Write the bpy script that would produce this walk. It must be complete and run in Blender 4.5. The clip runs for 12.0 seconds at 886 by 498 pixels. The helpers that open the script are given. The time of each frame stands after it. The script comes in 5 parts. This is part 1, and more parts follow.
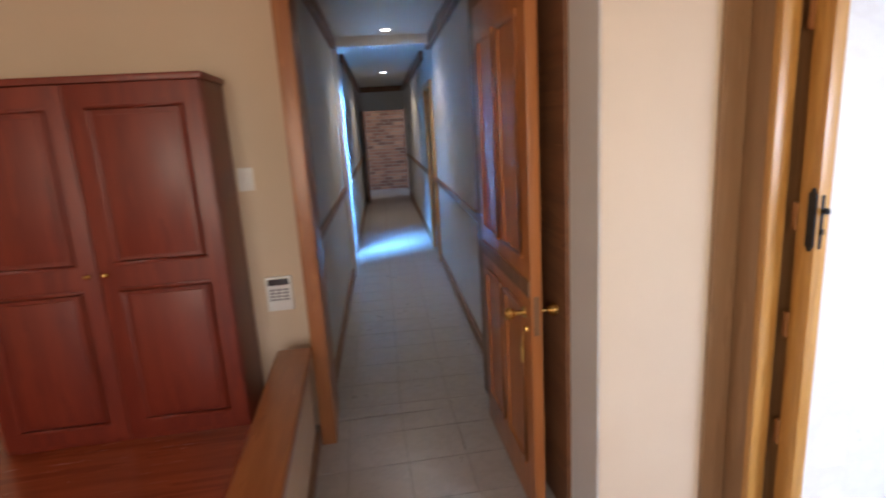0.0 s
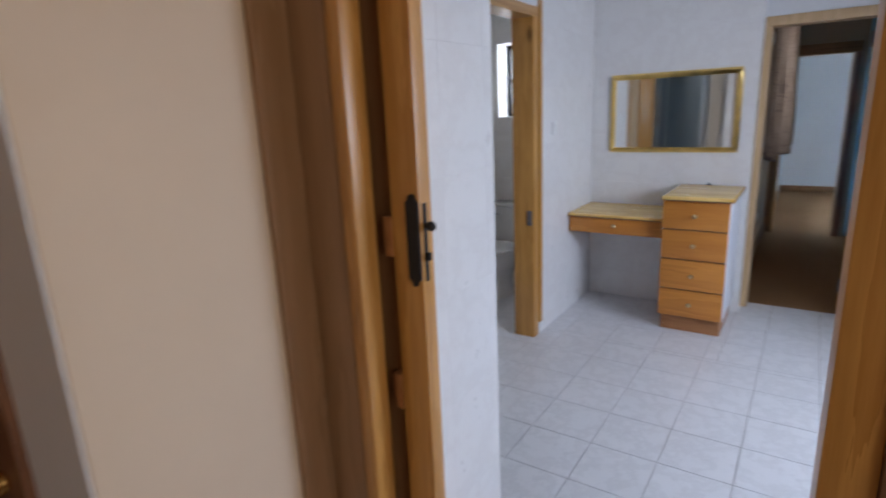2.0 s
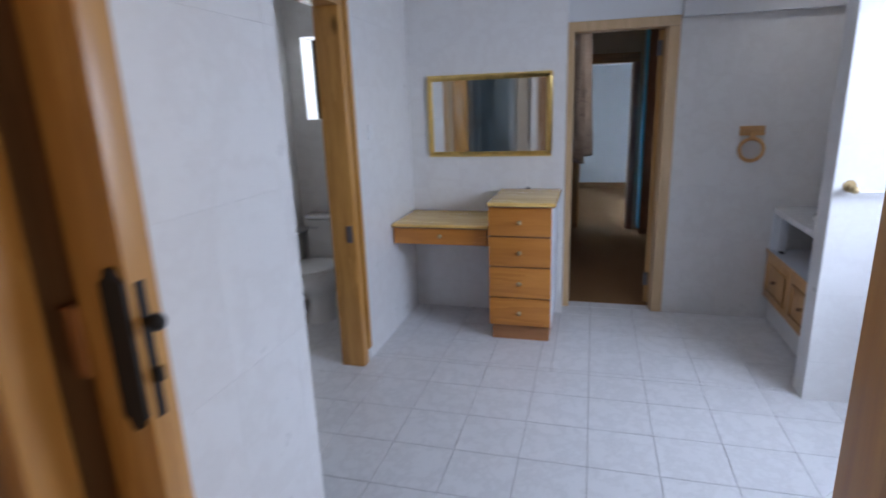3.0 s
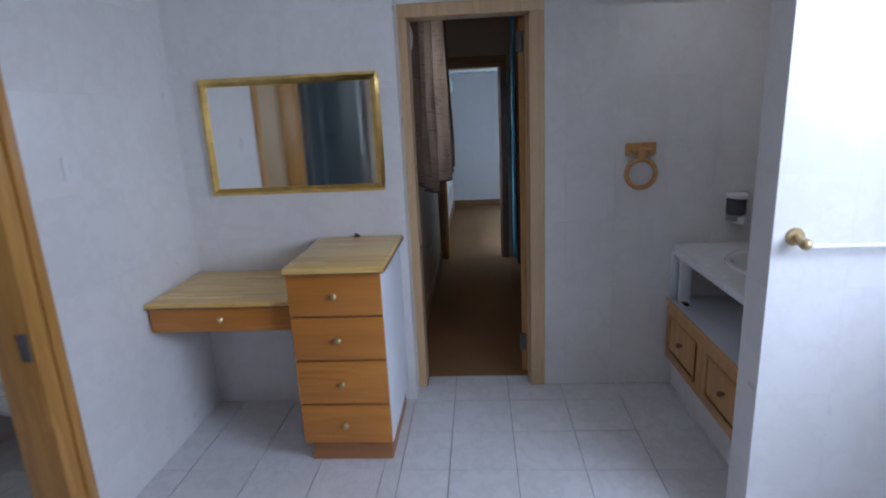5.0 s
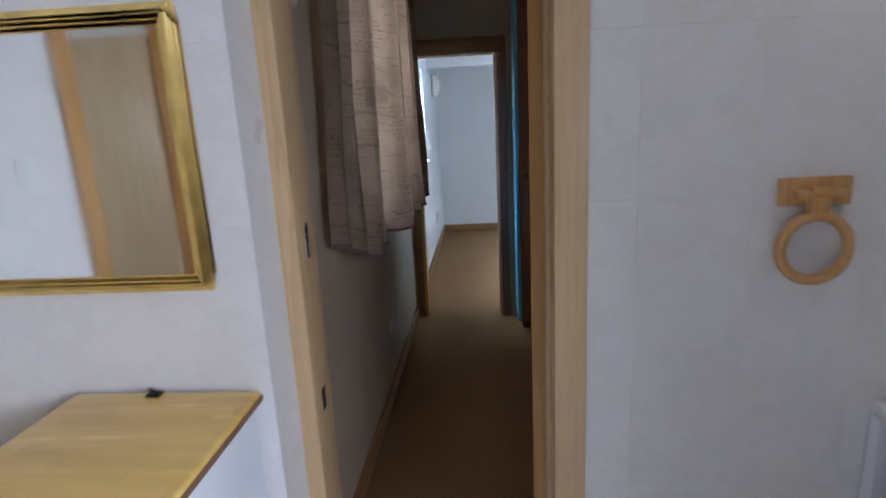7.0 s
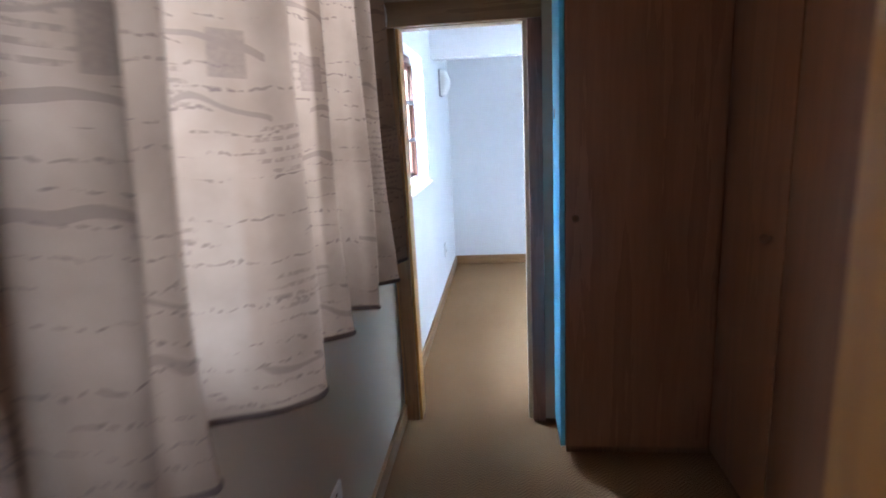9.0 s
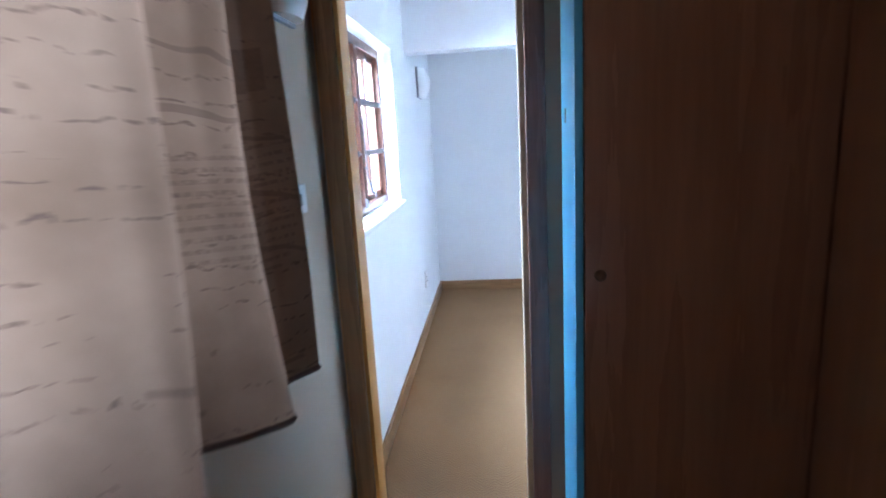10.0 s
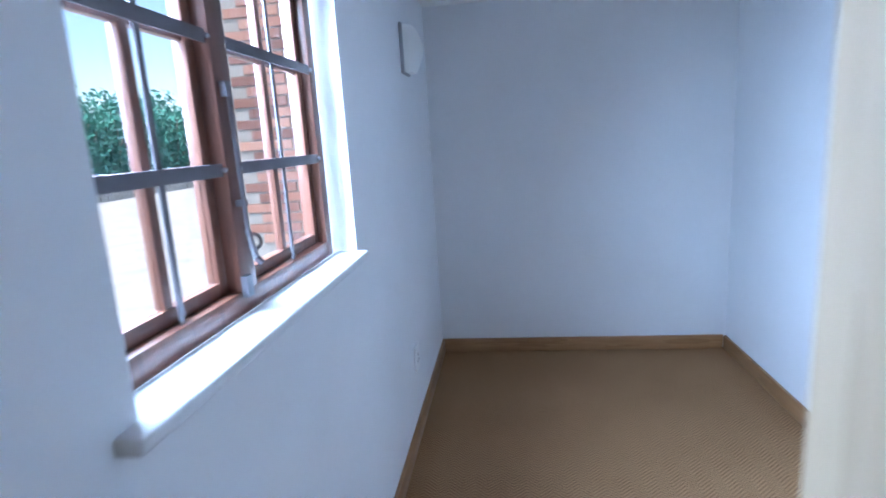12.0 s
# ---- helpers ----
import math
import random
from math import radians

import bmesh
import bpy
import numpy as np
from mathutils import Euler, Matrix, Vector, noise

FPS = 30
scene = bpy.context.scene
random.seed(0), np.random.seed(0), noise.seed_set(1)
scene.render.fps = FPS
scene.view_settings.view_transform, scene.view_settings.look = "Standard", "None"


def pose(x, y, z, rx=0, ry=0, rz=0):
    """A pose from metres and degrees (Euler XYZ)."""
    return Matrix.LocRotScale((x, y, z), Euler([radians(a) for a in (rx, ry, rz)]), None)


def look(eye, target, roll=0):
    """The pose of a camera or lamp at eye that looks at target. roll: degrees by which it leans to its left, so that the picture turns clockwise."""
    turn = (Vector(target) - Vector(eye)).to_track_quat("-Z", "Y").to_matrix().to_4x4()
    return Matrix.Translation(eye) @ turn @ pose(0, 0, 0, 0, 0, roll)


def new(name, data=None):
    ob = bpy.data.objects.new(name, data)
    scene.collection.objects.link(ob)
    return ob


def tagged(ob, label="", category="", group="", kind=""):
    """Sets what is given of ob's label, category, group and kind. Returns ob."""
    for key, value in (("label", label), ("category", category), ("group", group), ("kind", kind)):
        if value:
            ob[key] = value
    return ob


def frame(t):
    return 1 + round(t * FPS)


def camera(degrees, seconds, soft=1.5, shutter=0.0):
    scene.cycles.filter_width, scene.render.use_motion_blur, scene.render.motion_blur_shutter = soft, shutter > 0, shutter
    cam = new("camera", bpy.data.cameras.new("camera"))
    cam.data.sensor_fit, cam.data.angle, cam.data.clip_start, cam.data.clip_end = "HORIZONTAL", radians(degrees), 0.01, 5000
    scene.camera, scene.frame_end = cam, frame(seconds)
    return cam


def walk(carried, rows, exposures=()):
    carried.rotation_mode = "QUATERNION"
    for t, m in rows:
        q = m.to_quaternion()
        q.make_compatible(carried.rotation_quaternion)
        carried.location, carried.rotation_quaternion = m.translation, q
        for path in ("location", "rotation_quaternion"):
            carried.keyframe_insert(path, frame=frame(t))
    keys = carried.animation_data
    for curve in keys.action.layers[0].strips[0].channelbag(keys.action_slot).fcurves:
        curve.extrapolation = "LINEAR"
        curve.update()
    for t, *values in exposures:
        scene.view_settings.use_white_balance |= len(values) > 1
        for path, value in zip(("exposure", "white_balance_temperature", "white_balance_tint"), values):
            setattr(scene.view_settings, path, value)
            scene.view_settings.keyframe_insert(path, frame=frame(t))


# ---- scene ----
cam = camera(78.1, 12.0, soft=1.8, shutter=0.5)

PATH = [
    (0, (-0.204, 0.133, 1.655), (0.072, 2.064, 1.213), -3.4),
    (0.5, (-0.029, 0.397, 1.62), (0.551, 2.257, 1.166), -3.4),
    (1, (0.1, 0.604, 1.588), (1.034, 2.312, 1.132), -2.9),
    (1.5, (0.157, 0.778, 1.581), (1.488, 2.192, 1.102), -2.8),
    (2, (0.251, 0.891, 1.569), (1.854, 1.981, 1.078), -2.6),
    (2.5, (0.445, 0.987, 1.566), (2.209, 1.786, 1.064), -2.2),
    (3, (0.66, 1.053, 1.565), (2.524, 1.569, 1.056), -2.0),
    (3.5, (0.899, 1.029, 1.525), (2.815, 1.314, 1.027), -2.1),
    (5.5, (2.311, 0.81, 1.568), (4.247, 0.942, 1.085), -2.8),
    (6, (2.738, 0.78, 1.557), (4.677, 0.904, 1.081), -2.9),
    (6.5, (3.157, 0.756, 1.539), (5.097, 0.882, 1.069), -2.9),
    (8.5, (4.685, 0.752, 1.496), (6.625, 0.983, 1.067), -3.0),
    (9, (5.043, 0.745, 1.512), (6.984, 0.968, 1.083), -3.0),
    (9.5, (5.416, 0.723, 1.518), (7.363, 0.937, 1.115), -3.0),
    (10, (5.848, 0.724, 1.513), (7.796, 0.92, 1.107), -3.2),
    (10.5, (6.282, 0.725, 1.474), (8.23, 0.941, 1.079), -3.5),
    (11, (6.716, 0.754, 1.475), (8.663, 0.98, 1.077), -3.6),
    (11.5, (7.122, 0.78, 1.481), (9.066, 1.028, 1.081), -3.7),
    (12, (7.459, 0.805, 1.482), (9.404, 1.048, 1.087), -3.5),
]
EXPOSURES = [(0, 2.15, 6700, 12), (0.5, 1.75, 6700, 12), (1.0, 1.6, 6700, 12), (1.5, 1.3, 6500, 12), (2.0, 1.05, 6500, 12), (3.0, 0.85, 6300, 12), (3.5, 0.7, 6200, 12), (5.5, 0.65, 6150, 12), (6.0, 0.95, 6400, 12), (6.5, 1.15, 6600, 12), (8.3, 1.95, 6400, 12), (9.0, 2.4, 6200, 13),
             (9.5, 2.35, 6000, 13), (10.5, 2.1, 5850, 13), (11.2, 1.85, 5800, 13), (11.5, 1.65, 6000, 17), (12, 1.0, 5750, 15)]
walk(cam, [(t, look(eye, target, roll)) for t, eye, target, roll in PATH], EXPOSURES)

# ---- world, sun and large lights ----
world = bpy.data.worlds.new("sky_world")
scene.world = world
world.use_nodes = True
wn = world.node_tree.nodes
sky = wn.new("ShaderNodeTexSky")
sky.sky_type = "NISHITA"
sky.sun_disc = False
sky.sun_elevation = radians(54)
sky.sun_rotation = radians(-89)
wn["Background"].inputs["Strength"].default_value = 0.14
world.node_tree.links.new(sky.outputs["Color"], wn["Background"].inputs["Color"])

sun = new("sun", bpy.data.lights.new("sun", "SUN"))
sun.data.energy, sun.data.angle, sun.data.color = 3.6, radians(0.6), (1.0, 0.95, 0.87)
sun.matrix_world = look((-5.0, 0.1, 7.0), (0, 0, 0))


def area(name, at, to, w, h, power, color=(0.82, 0.9, 1.0)):
    lamp = new(name, bpy.data.lights.new(name, "AREA"))
    lamp.data.shape, lamp.data.size, lamp.data.size_y = "RECTANGLE", w, h
    lamp.data.energy, lamp.data.color = power, color
    lamp.matrix_world = look(at, to)
    return lamp


area("daylight_bath_window", (2.5, -1.1, 1.75), (3.5, 0.7, -0.6), 1.2, 0.95, 45, (0.67, 0.78, 1.0))
area("daylight_far_window", (8.35, 2.1, 2.0), (8.7, 0.5, 0.6), 1.2, 1.3, 290, (0.53, 0.735, 1.0))
area("daylight_passage_window", (6.2, 1.62, 1.7), (6.25, 0, 1.0), 0.8, 0.8, 7.5, (0.8, 0.86, 1.0))
area("daylight_wc_window", (5.02, 3.02, 1.85), (3.0, 3.02, 1.2), 0.4, 0.5, 6)
area("daylight_lounge_window", (-0.9, -1.96, 1.7), (-1.4, 2, 1.6), 2.2, 1.2, 14, (1.0, 0.83, 0.66))
lamp = area("daylight_corridor_side", (-0.7, 7.2, 2.3), (-0.02, 8.2, 0.0), 0.6, 0.8, 12, (0.12, 0.42, 1.0))
lamp.data.spread = radians(40)


# ---- materials ----
def nodes_of(name):
    m = bpy.data.materials.new(name)
    m.use_nodes = True
    t = m.node_tree
    return m, t.nodes, t.links, t.nodes["Principled BSDF"]


def coords(n, l, scale=(1, 1, 1), rot=(0, 0, 0), kind="Object"):
    tc, mp = n.new("ShaderNodeTexCoord"), n.new("ShaderNodeMapping")
    mp.inputs["Scale"].default_value = scale
    mp.inputs["Rotation"].default_value = rot
    l.new(tc.outputs[kind], mp.inputs["Vector"])
    return mp.outputs["Vector"]


def noise_tex(n, l, vec, scale, detail=4.0, rough=0.55):
    t = n.new("ShaderNodeTexNoise")
    t.inputs["Scale"].default_value, t.inputs["Detail"].default_value, t.inputs["Roughness"].default_value = scale, detail, rough
    l.new(vec, t.inputs["Vector"])
    return t.outputs["Fac"]


def ramp(n, l, fac, stops):
    r = n.new("ShaderNodeValToRGB")
    e = r.color_ramp.elements
    while len(e) < len(stops):
        e.new(0.5)
    for i, (p, c) in enumerate(stops):
        e[i].position, e[i].color = p, (*c, 1)
    l.new(fac, r.inputs["Fac"])
    return r.outputs["Color"]


def math_node(n, l, op, a, b=0.0):
    m = n.new("ShaderNodeMath")
    m.operation = op
    for i, v in enumerate((a, b)):
        if isinstance(v, (int, float)):
            m.inputs[i].default_value = v
        else:
            l.new(v, m.inputs[i])
    return m.outputs[0]


def mix(n, l, fac, a, b, blend="MIX"):
    m = n.new("ShaderNodeMix")
    m.data_type, m.blend_type = "RGBA", blend
    for sock, v in ((m.inputs[0], fac), (m.inputs[6], a), (m.inputs[7], b)):
        if isinstance(v, (int, float)):
            sock.default_value = v
        elif isinstance(v, tuple):
            sock.default_value = (*v, 1)
        else:
            l.new(v, sock)
    return m.outputs[2]


def bump(n, l, p, height, strength, dist=0.002):
    b = n.new("ShaderNodeBump")
    b.inputs["Strength"].default_value, b.inputs["Distance"].default_value = strength, dist
    l.new(height, b.inputs["Height"])
    l.new(b.outputs["Normal"], p.inputs["Normal"])


def plain(name, col, rough=0.5, metal=0.0, var=0.08, scale=6.0, relief=0.15, coat=0.0):
    """Paint, plastic, ceramic or metal with blotches and fine grain."""
    m, n, l, p = nodes_of(name)
    v = coords(n, l)
    big = noise_tex(n, l, v, scale)
    fine = noise_tex(n, l, v, scale * 22, 2.0)
    lo = tuple(max(0, c * (1 - var)) for c in col)
    hi = tuple(min(1, c * (1 + var)) for c in col)
    c = ramp(n, l, big, ((0.3, lo), (0.7, hi)))
    c = mix(n, l, math_node(n, l, "MULTIPLY", fine, var), c, tuple(x * 0.6 for x in col))
    l.new(c, p.inputs["Base Color"])
    l.new(math_node(n, l, "ADD", rough - 0.06, math_node(n, l, "MULTIPLY", big, 0.12)), p.inputs["Roughness"])
    p.inputs["Metallic"].default_value = metal
    p.inputs["Coat Weight"].default_value = coat
    if relief:
        bump(n, l, p, fine, relief, 0.001)
    return m


def wood(name, dark, light, axis=2, rough=0.4, ring=14.0, coat=0.1, knots=False, staves=False):
    """Timber with grain along the axis, two tones, pores and slight wear."""
    m, n, l, p = nodes_of(name)
    sc = [1.0, 1.0, 1.0]
    sc[axis] = 0.07
    v = coords(n, l, tuple(sc))
    info = n.new("ShaderNodeObjectInfo")
    off = n.new("ShaderNodeVectorMath")
    off.operation = "ADD"
    l.new(v, off.inputs[0])
    l.new(math_node(n, l, "MULTIPLY", info.outputs["Random"], 7.0), off.inputs[1])
    v = off.outputs[0]
    a = noise_tex(n, l, v, ring, 5.0, 0.6)
    b = noise_tex(n, l, v, ring * 9, 3.0, 0.6)
    w = noise_tex(n, l, coords(n, l), 2.3, 2.0)
    grain = math_node(n, l, "FRACT", math_node(n, l, "MULTIPLY", a, 5.0))
    f = math_node(n, l, "ADD", math_node(n, l, "MULTIPLY", grain, 0.35), math_node(n, l, "MULTIPLY", b, 0.5))
    f = math_node(n, l, "ADD", f, math_node(n, l, "MULTIPLY", w, 0.2))
    c = ramp(n, l, f, ((0.2, dark), (0.75, light)))
    if knots:
        k = n.new("ShaderNodeTexVoronoi")
        k.inputs["Scale"].default_value = 3.2
        l.new(coords(n, l, tuple(0.45 if i == axis else 1.0 for i in range(3))), k.inputs["Vector"])
        kk = ramp(n, l, k.outputs["Distance"], ((0.03, (1, 1, 1)), (0.09, (0, 0, 0))))
        c = mix(n, l, kk, c, tuple(x * 0.45 for x in dark))
    if staves:
        bt = n.new("ShaderNodeTexBrick")
        bt.offset = 0.37
        for key, val in (("Scale", 1.0), ("Brick Width", 0.26), ("Row Height", 0.042), ("Mortar Size", 0.0005), ("Color1", (0.78, 0.74, 0.68, 1)), ("Color2", (1.08, 1.08, 1.08, 1)), ("Mortar", (0.6, 0.52, 0.45, 1))):
            bt.inputs[key].default_value = val
        l.new(coords(n, l, (1, 1, 1), (0, 0, math.pi / 2) if axis == 1 else (0, 0, 0)), bt.inputs["Vector"])
        c = mix(n, l, 0.4, c, bt.outputs["Color"], "MULTIPLY")
    l.new(c, p.inputs["Base Color"])
    l.new(math_node(n, l, "ADD", rough - 0.08, math_node(n, l, "MULTIPLY", b, 0.2)), p.inputs["Roughness"])
    p.inputs["Coat Weight"].default_value = coat
    p.inputs["Coat Roughness"].default_value = 0.25
    bump(n, l, p, f, 0.12, 0.001)
    return m


def tile_mat(name, base, vein, rough=0.22, scale=5.0, spec=0.5):
    """Glazed tile: faint veins, tone from piece to piece."""
    m, n, l, p = nodes_of(name)
    info = n.new("ShaderNodeObjectInfo")
    off = n.new("ShaderNodeVectorMath")
    off.operation = "ADD"
    l.new(coords(n, l), off.inputs[0])
    l.new(math_node(n, l, "MULTIPLY", info.outputs["Random"], 31.0), off.inputs[1])
    v = off.outputs[0]
    a = noise_tex(n, l, v, scale, 6.0, 0.65)
    vein_f = math_node(n, l, "SUBTRACT", 1.0, math_node(n, l, "MULTIPLY", math_node(n, l, "ABSOLUTE", math_node(n, l, "SUBTRACT", a, 0.5)), 14.0))
    vein_f = math_node(n, l, "MULTIPLY", math_node(n, l, "MAXIMUM", vein_f, 0.0), 0.34)
    speck = ramp(n, l, noise_tex(n, l, v, scale * 30, 2.0), ((0.62, (0, 0, 0)), (0.8, (0.35, 0.35, 0.35))))
    c = mix(n, l, vein_f, base, vein)
    c = mix(n, l, speck, c, vein)
    smudge = ramp(n, l, noise_tex(n, l, v, scale * 4.5, 3.0, 0.7), ((0.6, (0, 0, 0)), (0.78, (0.4, 0.4, 0.4))))
    c = mix(n, l, smudge, c, vein)
    tone = math_node(n, l, "ADD", 0.98, math_node(n, l, "MULTIPLY", info.outputs["Random"], 0.018))
    hsv = n.new("ShaderNodeHueSaturation")
    l.new(tone, hsv.inputs["Value"])
    l.new(c, hsv.inputs["Color"])
    l.new(hsv.outputs["Color"], p.inputs["Base Color"])
    l.new(math_node(n, l, "ADD", rough, math_node(n, l, "MULTIPLY", a, 0.1)), p.inputs["Roughness"])
    p.inputs["Specular IOR Level"].default_value = spec
    bump(n, l, p, noise_tex(n, l, v, 3.0, 1.0), 0.25, 0.002)
    return m


def carpet_mat(name, dark, light):
    """Woven sisal-look carpet: diagonal ribs that turn in bands."""
    m, n, l, p = nodes_of(name)
    v = coords(n, l)
    s = n.new("ShaderNodeSeparateXYZ")
    l.new(v, s.inputs[0])
    band = math_node(n, l, "PINGPONG", s.outputs["Y"], 0.055)
    u = math_node(n, l, "ADD", s.outputs["X"], math_node(n, l, "MULTIPLY", band, 0.9))
    rib = math_node(n, l, "SINE", math_node(n, l, "MULTIPLY", u, 2 * math.pi / 0.02))
    rib = math_node(n, l, "ADD", math_node(n, l, "MULTIPLY", rib, 0.5), 0.5)
    f = noise_tex(n, l, v, 260, 2.0)
    big = noise_tex(n, l, v, 1.7, 3.0)
    k = math_node(n, l, "ADD", math_node(n, l, "MULTIPLY", rib, 0.7), math_node(n, l, "MULTIPLY", f, 0.35))
    k = math_node(n, l, "ADD", k, math_node(n, l, "MULTIPLY", math_node(n, l, "SUBTRACT", big, 0.5), 0.4))
    l.new(ramp(n, l, k, ((0.15, dark), (0.85, light))), p.inputs["Base Color"])
    p.inputs["Roughness"].default_value = 0.95
    p.inputs["Specular IOR Level"].default_value = 0.15
    bump(n, l, p, math_node(n, l, "ADD", rib, f), 0.6, 0.004)
    return m


def curtain_mat(name):
    """Light-brown printed cloth, half see-through to light: rows of unreadable script, stamps and dark hems."""
    m, n, l, p = nodes_of(name)
    tc = n.new("ShaderNodeTexCoord")
    s = n.new("ShaderNodeSeparateXYZ")
    l.new(tc.outputs["UV"], s.inputs[0])
    u, v = s.outputs["X"], s.outputs["Y"]
    warp = noise_tex(n, l, tc.outputs["UV"], 22, 3.0)
    row = math_node(n, l, "FRACT", math_node(n, l, "ADD", math_node(n, l, "MULTIPLY", v, 31.0), math_node(n, l, "MULTIPLY", warp, 1.3)))
    line = math_node(n, l, "LESS_THAN", row, 0.12)
    mp = n.new("ShaderNodeMapping")
    mp.inputs["Scale"].default_value = (3.4, 26.0, 1)
    l.new(tc.outputs["UV"], mp.inputs["Vector"])
    gaps = math_node(n, l, "GREATER_THAN", noise_tex(n, l, mp.outputs["Vector"], 1.0, 2.0), 0.49)
    mp2 = n.new("ShaderNodeMapping")
    mp2.inputs["Scale"].default_value = (70, 26.0, 1)
    l.new(tc.outputs["UV"], mp2.inputs["Vector"])
    strokes = math_node(n, l, "GREATER_THAN", noise_tex(n, l, mp2.outputs["Vector"], 1.6, 3.0), 0.5)
    ink = math_node(n, l, "MULTIPLY", math_node(n, l, "MULTIPLY", line, gaps), strokes)
    # stamps: darker squares here and there
    mp3 = n.new("ShaderNodeMapping")
    mp3.inputs["Scale"].default_value = (1.9, 1.6, 1)
    mp3.inputs["Location"].default_value = (0.31, 0.18, 0)
    l.new(tc.outputs["UV"], mp3.inputs["Vector"])
    s3 = n.new("ShaderNodeSeparateXYZ")
    l.new(mp3.outputs["Vector"], s3.inputs[0])
    sq = math_node(n, l, "MULTIPLY", math_node(n, l, "LESS_THAN", math_node(n, l, "FRACT", s3.outputs["X"]), 0.11), math_node(n, l, "LESS_THAN", math_node(n, l, "FRACT", s3.outputs["Y"]), 0.11))
    hatch = noise_tex(n, l, tc.outputs["UV"], 160, 2.0)
    sq = math_node(n, l, "MULTIPLY", sq, math_node(n, l, "ADD", 0.2, math_node(n, l, "MULTIPLY", hatch, 0.9)))
    row2 = math_node(n, l, "LESS_THAN", math_node(n, l, "FRACT", math_node(n, l, "MULTIPLY", v, 62.0)), 0.42)
    patch = math_node(n, l, "GREATER_THAN", noise_tex(n, l, tc.outputs["UV"], 4.2, 1.0), 0.58)
    mp4 = n.new("ShaderNodeMapping")
    mp4.inputs["Scale"].default_value = (150, 62.0, 1)
    l.new(tc.outputs["UV"], mp4.inputs["Vector"])
    tiny = math_node(n, l, "GREATER_THAN", noise_tex(n, l, mp4.outputs["Vector"], 1.0, 2.0), 0.48)
    small = math_node(n, l, "MULTIPLY", math_node(n, l, "MULTIPLY", row2, patch), tiny)
    wv = n.new("ShaderNodeTexWave")
    wv.wave_type = "RINGS"
    wv.inputs["Scale"].default_value, wv.inputs["Distortion"].default_value, wv.inputs["Detail"].default_value = 3.2, 9.0, 2.0
    l.new(tc.outputs["UV"], wv.inputs["Vector"])
    flour = math_node(n, l, "MULTIPLY", math_node(n, l, "GREATER_THAN", wv.outputs["Fac"], 0.975), math_node(n, l, "LESS_THAN", noise_tex(n, l, tc.outputs["UV"], 3.1, 1.0), 0.45))
    ink = math_node(n, l, "MAXIMUM", math_node(n, l, "MULTIPLY", ink, 0.65), math_node(n, l, "MULTIPLY", sq, 0.6))
    ink = math_node(n, l, "MAXIMUM", ink, math_node(n, l, "MULTIPLY", small, 0.42))
    ink = math_node(n, l, "MAXIMUM", ink, math_node(n, l, "MULTIPLY", flour, 0.42))
    cloth = ramp(n, l, noise_tex(n, l, tc.outputs["UV"], 6, 4.0), ((0.3, (0.265, 0.191, 0.138)), (0.7, (0.4, 0.298, 0.224))))
    weave = noise_tex(n, l, tc.outputs["UV"], 700, 1.0)
    c = mix(n, l, ink, cloth, (0.12, 0.082, 0.07))
    l.new(c, p.inputs["Base Color"])
    p.inputs["Roughness"].default_value = 0.9
    p.inputs["Specular IOR Level"].default_value = 0.2
    bump(n, l, p, weave, 0.3, 0.001)
    tr = n.new("ShaderNodeBsdfTranslucent")
    l.new(c, tr.inputs["Color"])
    mx = n.new("ShaderNodeMixShader")
    mx.inputs[0].default_value = 0.5
    l.new(p.outputs[0], mx.inputs[1])
    l.new(tr.outputs[0], mx.inputs[2])
    l.new(mx.outputs[0], n["Material Output"].inputs["Surface"])
    return m


def glass_mat(name, tint=(0.97, 0.99, 0.99), rough=0.0):
    m, n, l, p = nodes_of(name)
    tr, gl, mx = n.new("ShaderNodeBsdfTransparent"), n.new("ShaderNodeBsdfGlossy"), n.new("ShaderNodeMixShader")
    tr.inputs["Color"].default_value = (*tint, 1)
    gl.inputs["Roughness"].default_value = rough + 0.01
    mx.inputs[0].default_value = 0.05
    l.new(tr.outputs[0], mx.inputs[1])
    l.new(gl.outputs[0], mx.inputs[2])
    l.new(mx.outputs[0], n["Material Output"].inputs["Surface"])
    return m


def glow_mat(name, col, strength):
    m, n, l, p = nodes_of(name)
    p.inputs["Base Color"].default_value = (*col, 1)
    p.inputs["Emission Color"].default_value = (*col, 1)
    p.inputs["Emission Strength"].default_value = strength
    return m


def brick_mat(name):
    m, n, l, p = nodes_of(name)
    v = coords(n, l)
    info, geo = n.new("ShaderNodeObjectInfo"), n.new("ShaderNodeNewGeometry")
    r = math_node(n, l, "FRACT", math_node(n, l, "ADD", info.outputs["Random"], geo.outputs["Random Per Island"]))
    c = ramp(n, l, r, ((0.0, (0.1, 0.04, 0.026)), (0.5, (0.21, 0.085, 0.05)), (1.0, (0.34, 0.18, 0.12))))
    f = noise_tex(n, l, v, 38, 4.0)
    c = mix(n, l, math_node(n, l, "MULTIPLY", f, 0.5), c, (0.2, 0.12, 0.1))
    l.new(c, p.inputs["Base Color"])
    p.inputs["Roughness"].default_value = 0.9
    bump(n, l, p, f, 0.6, 0.004)
    return m


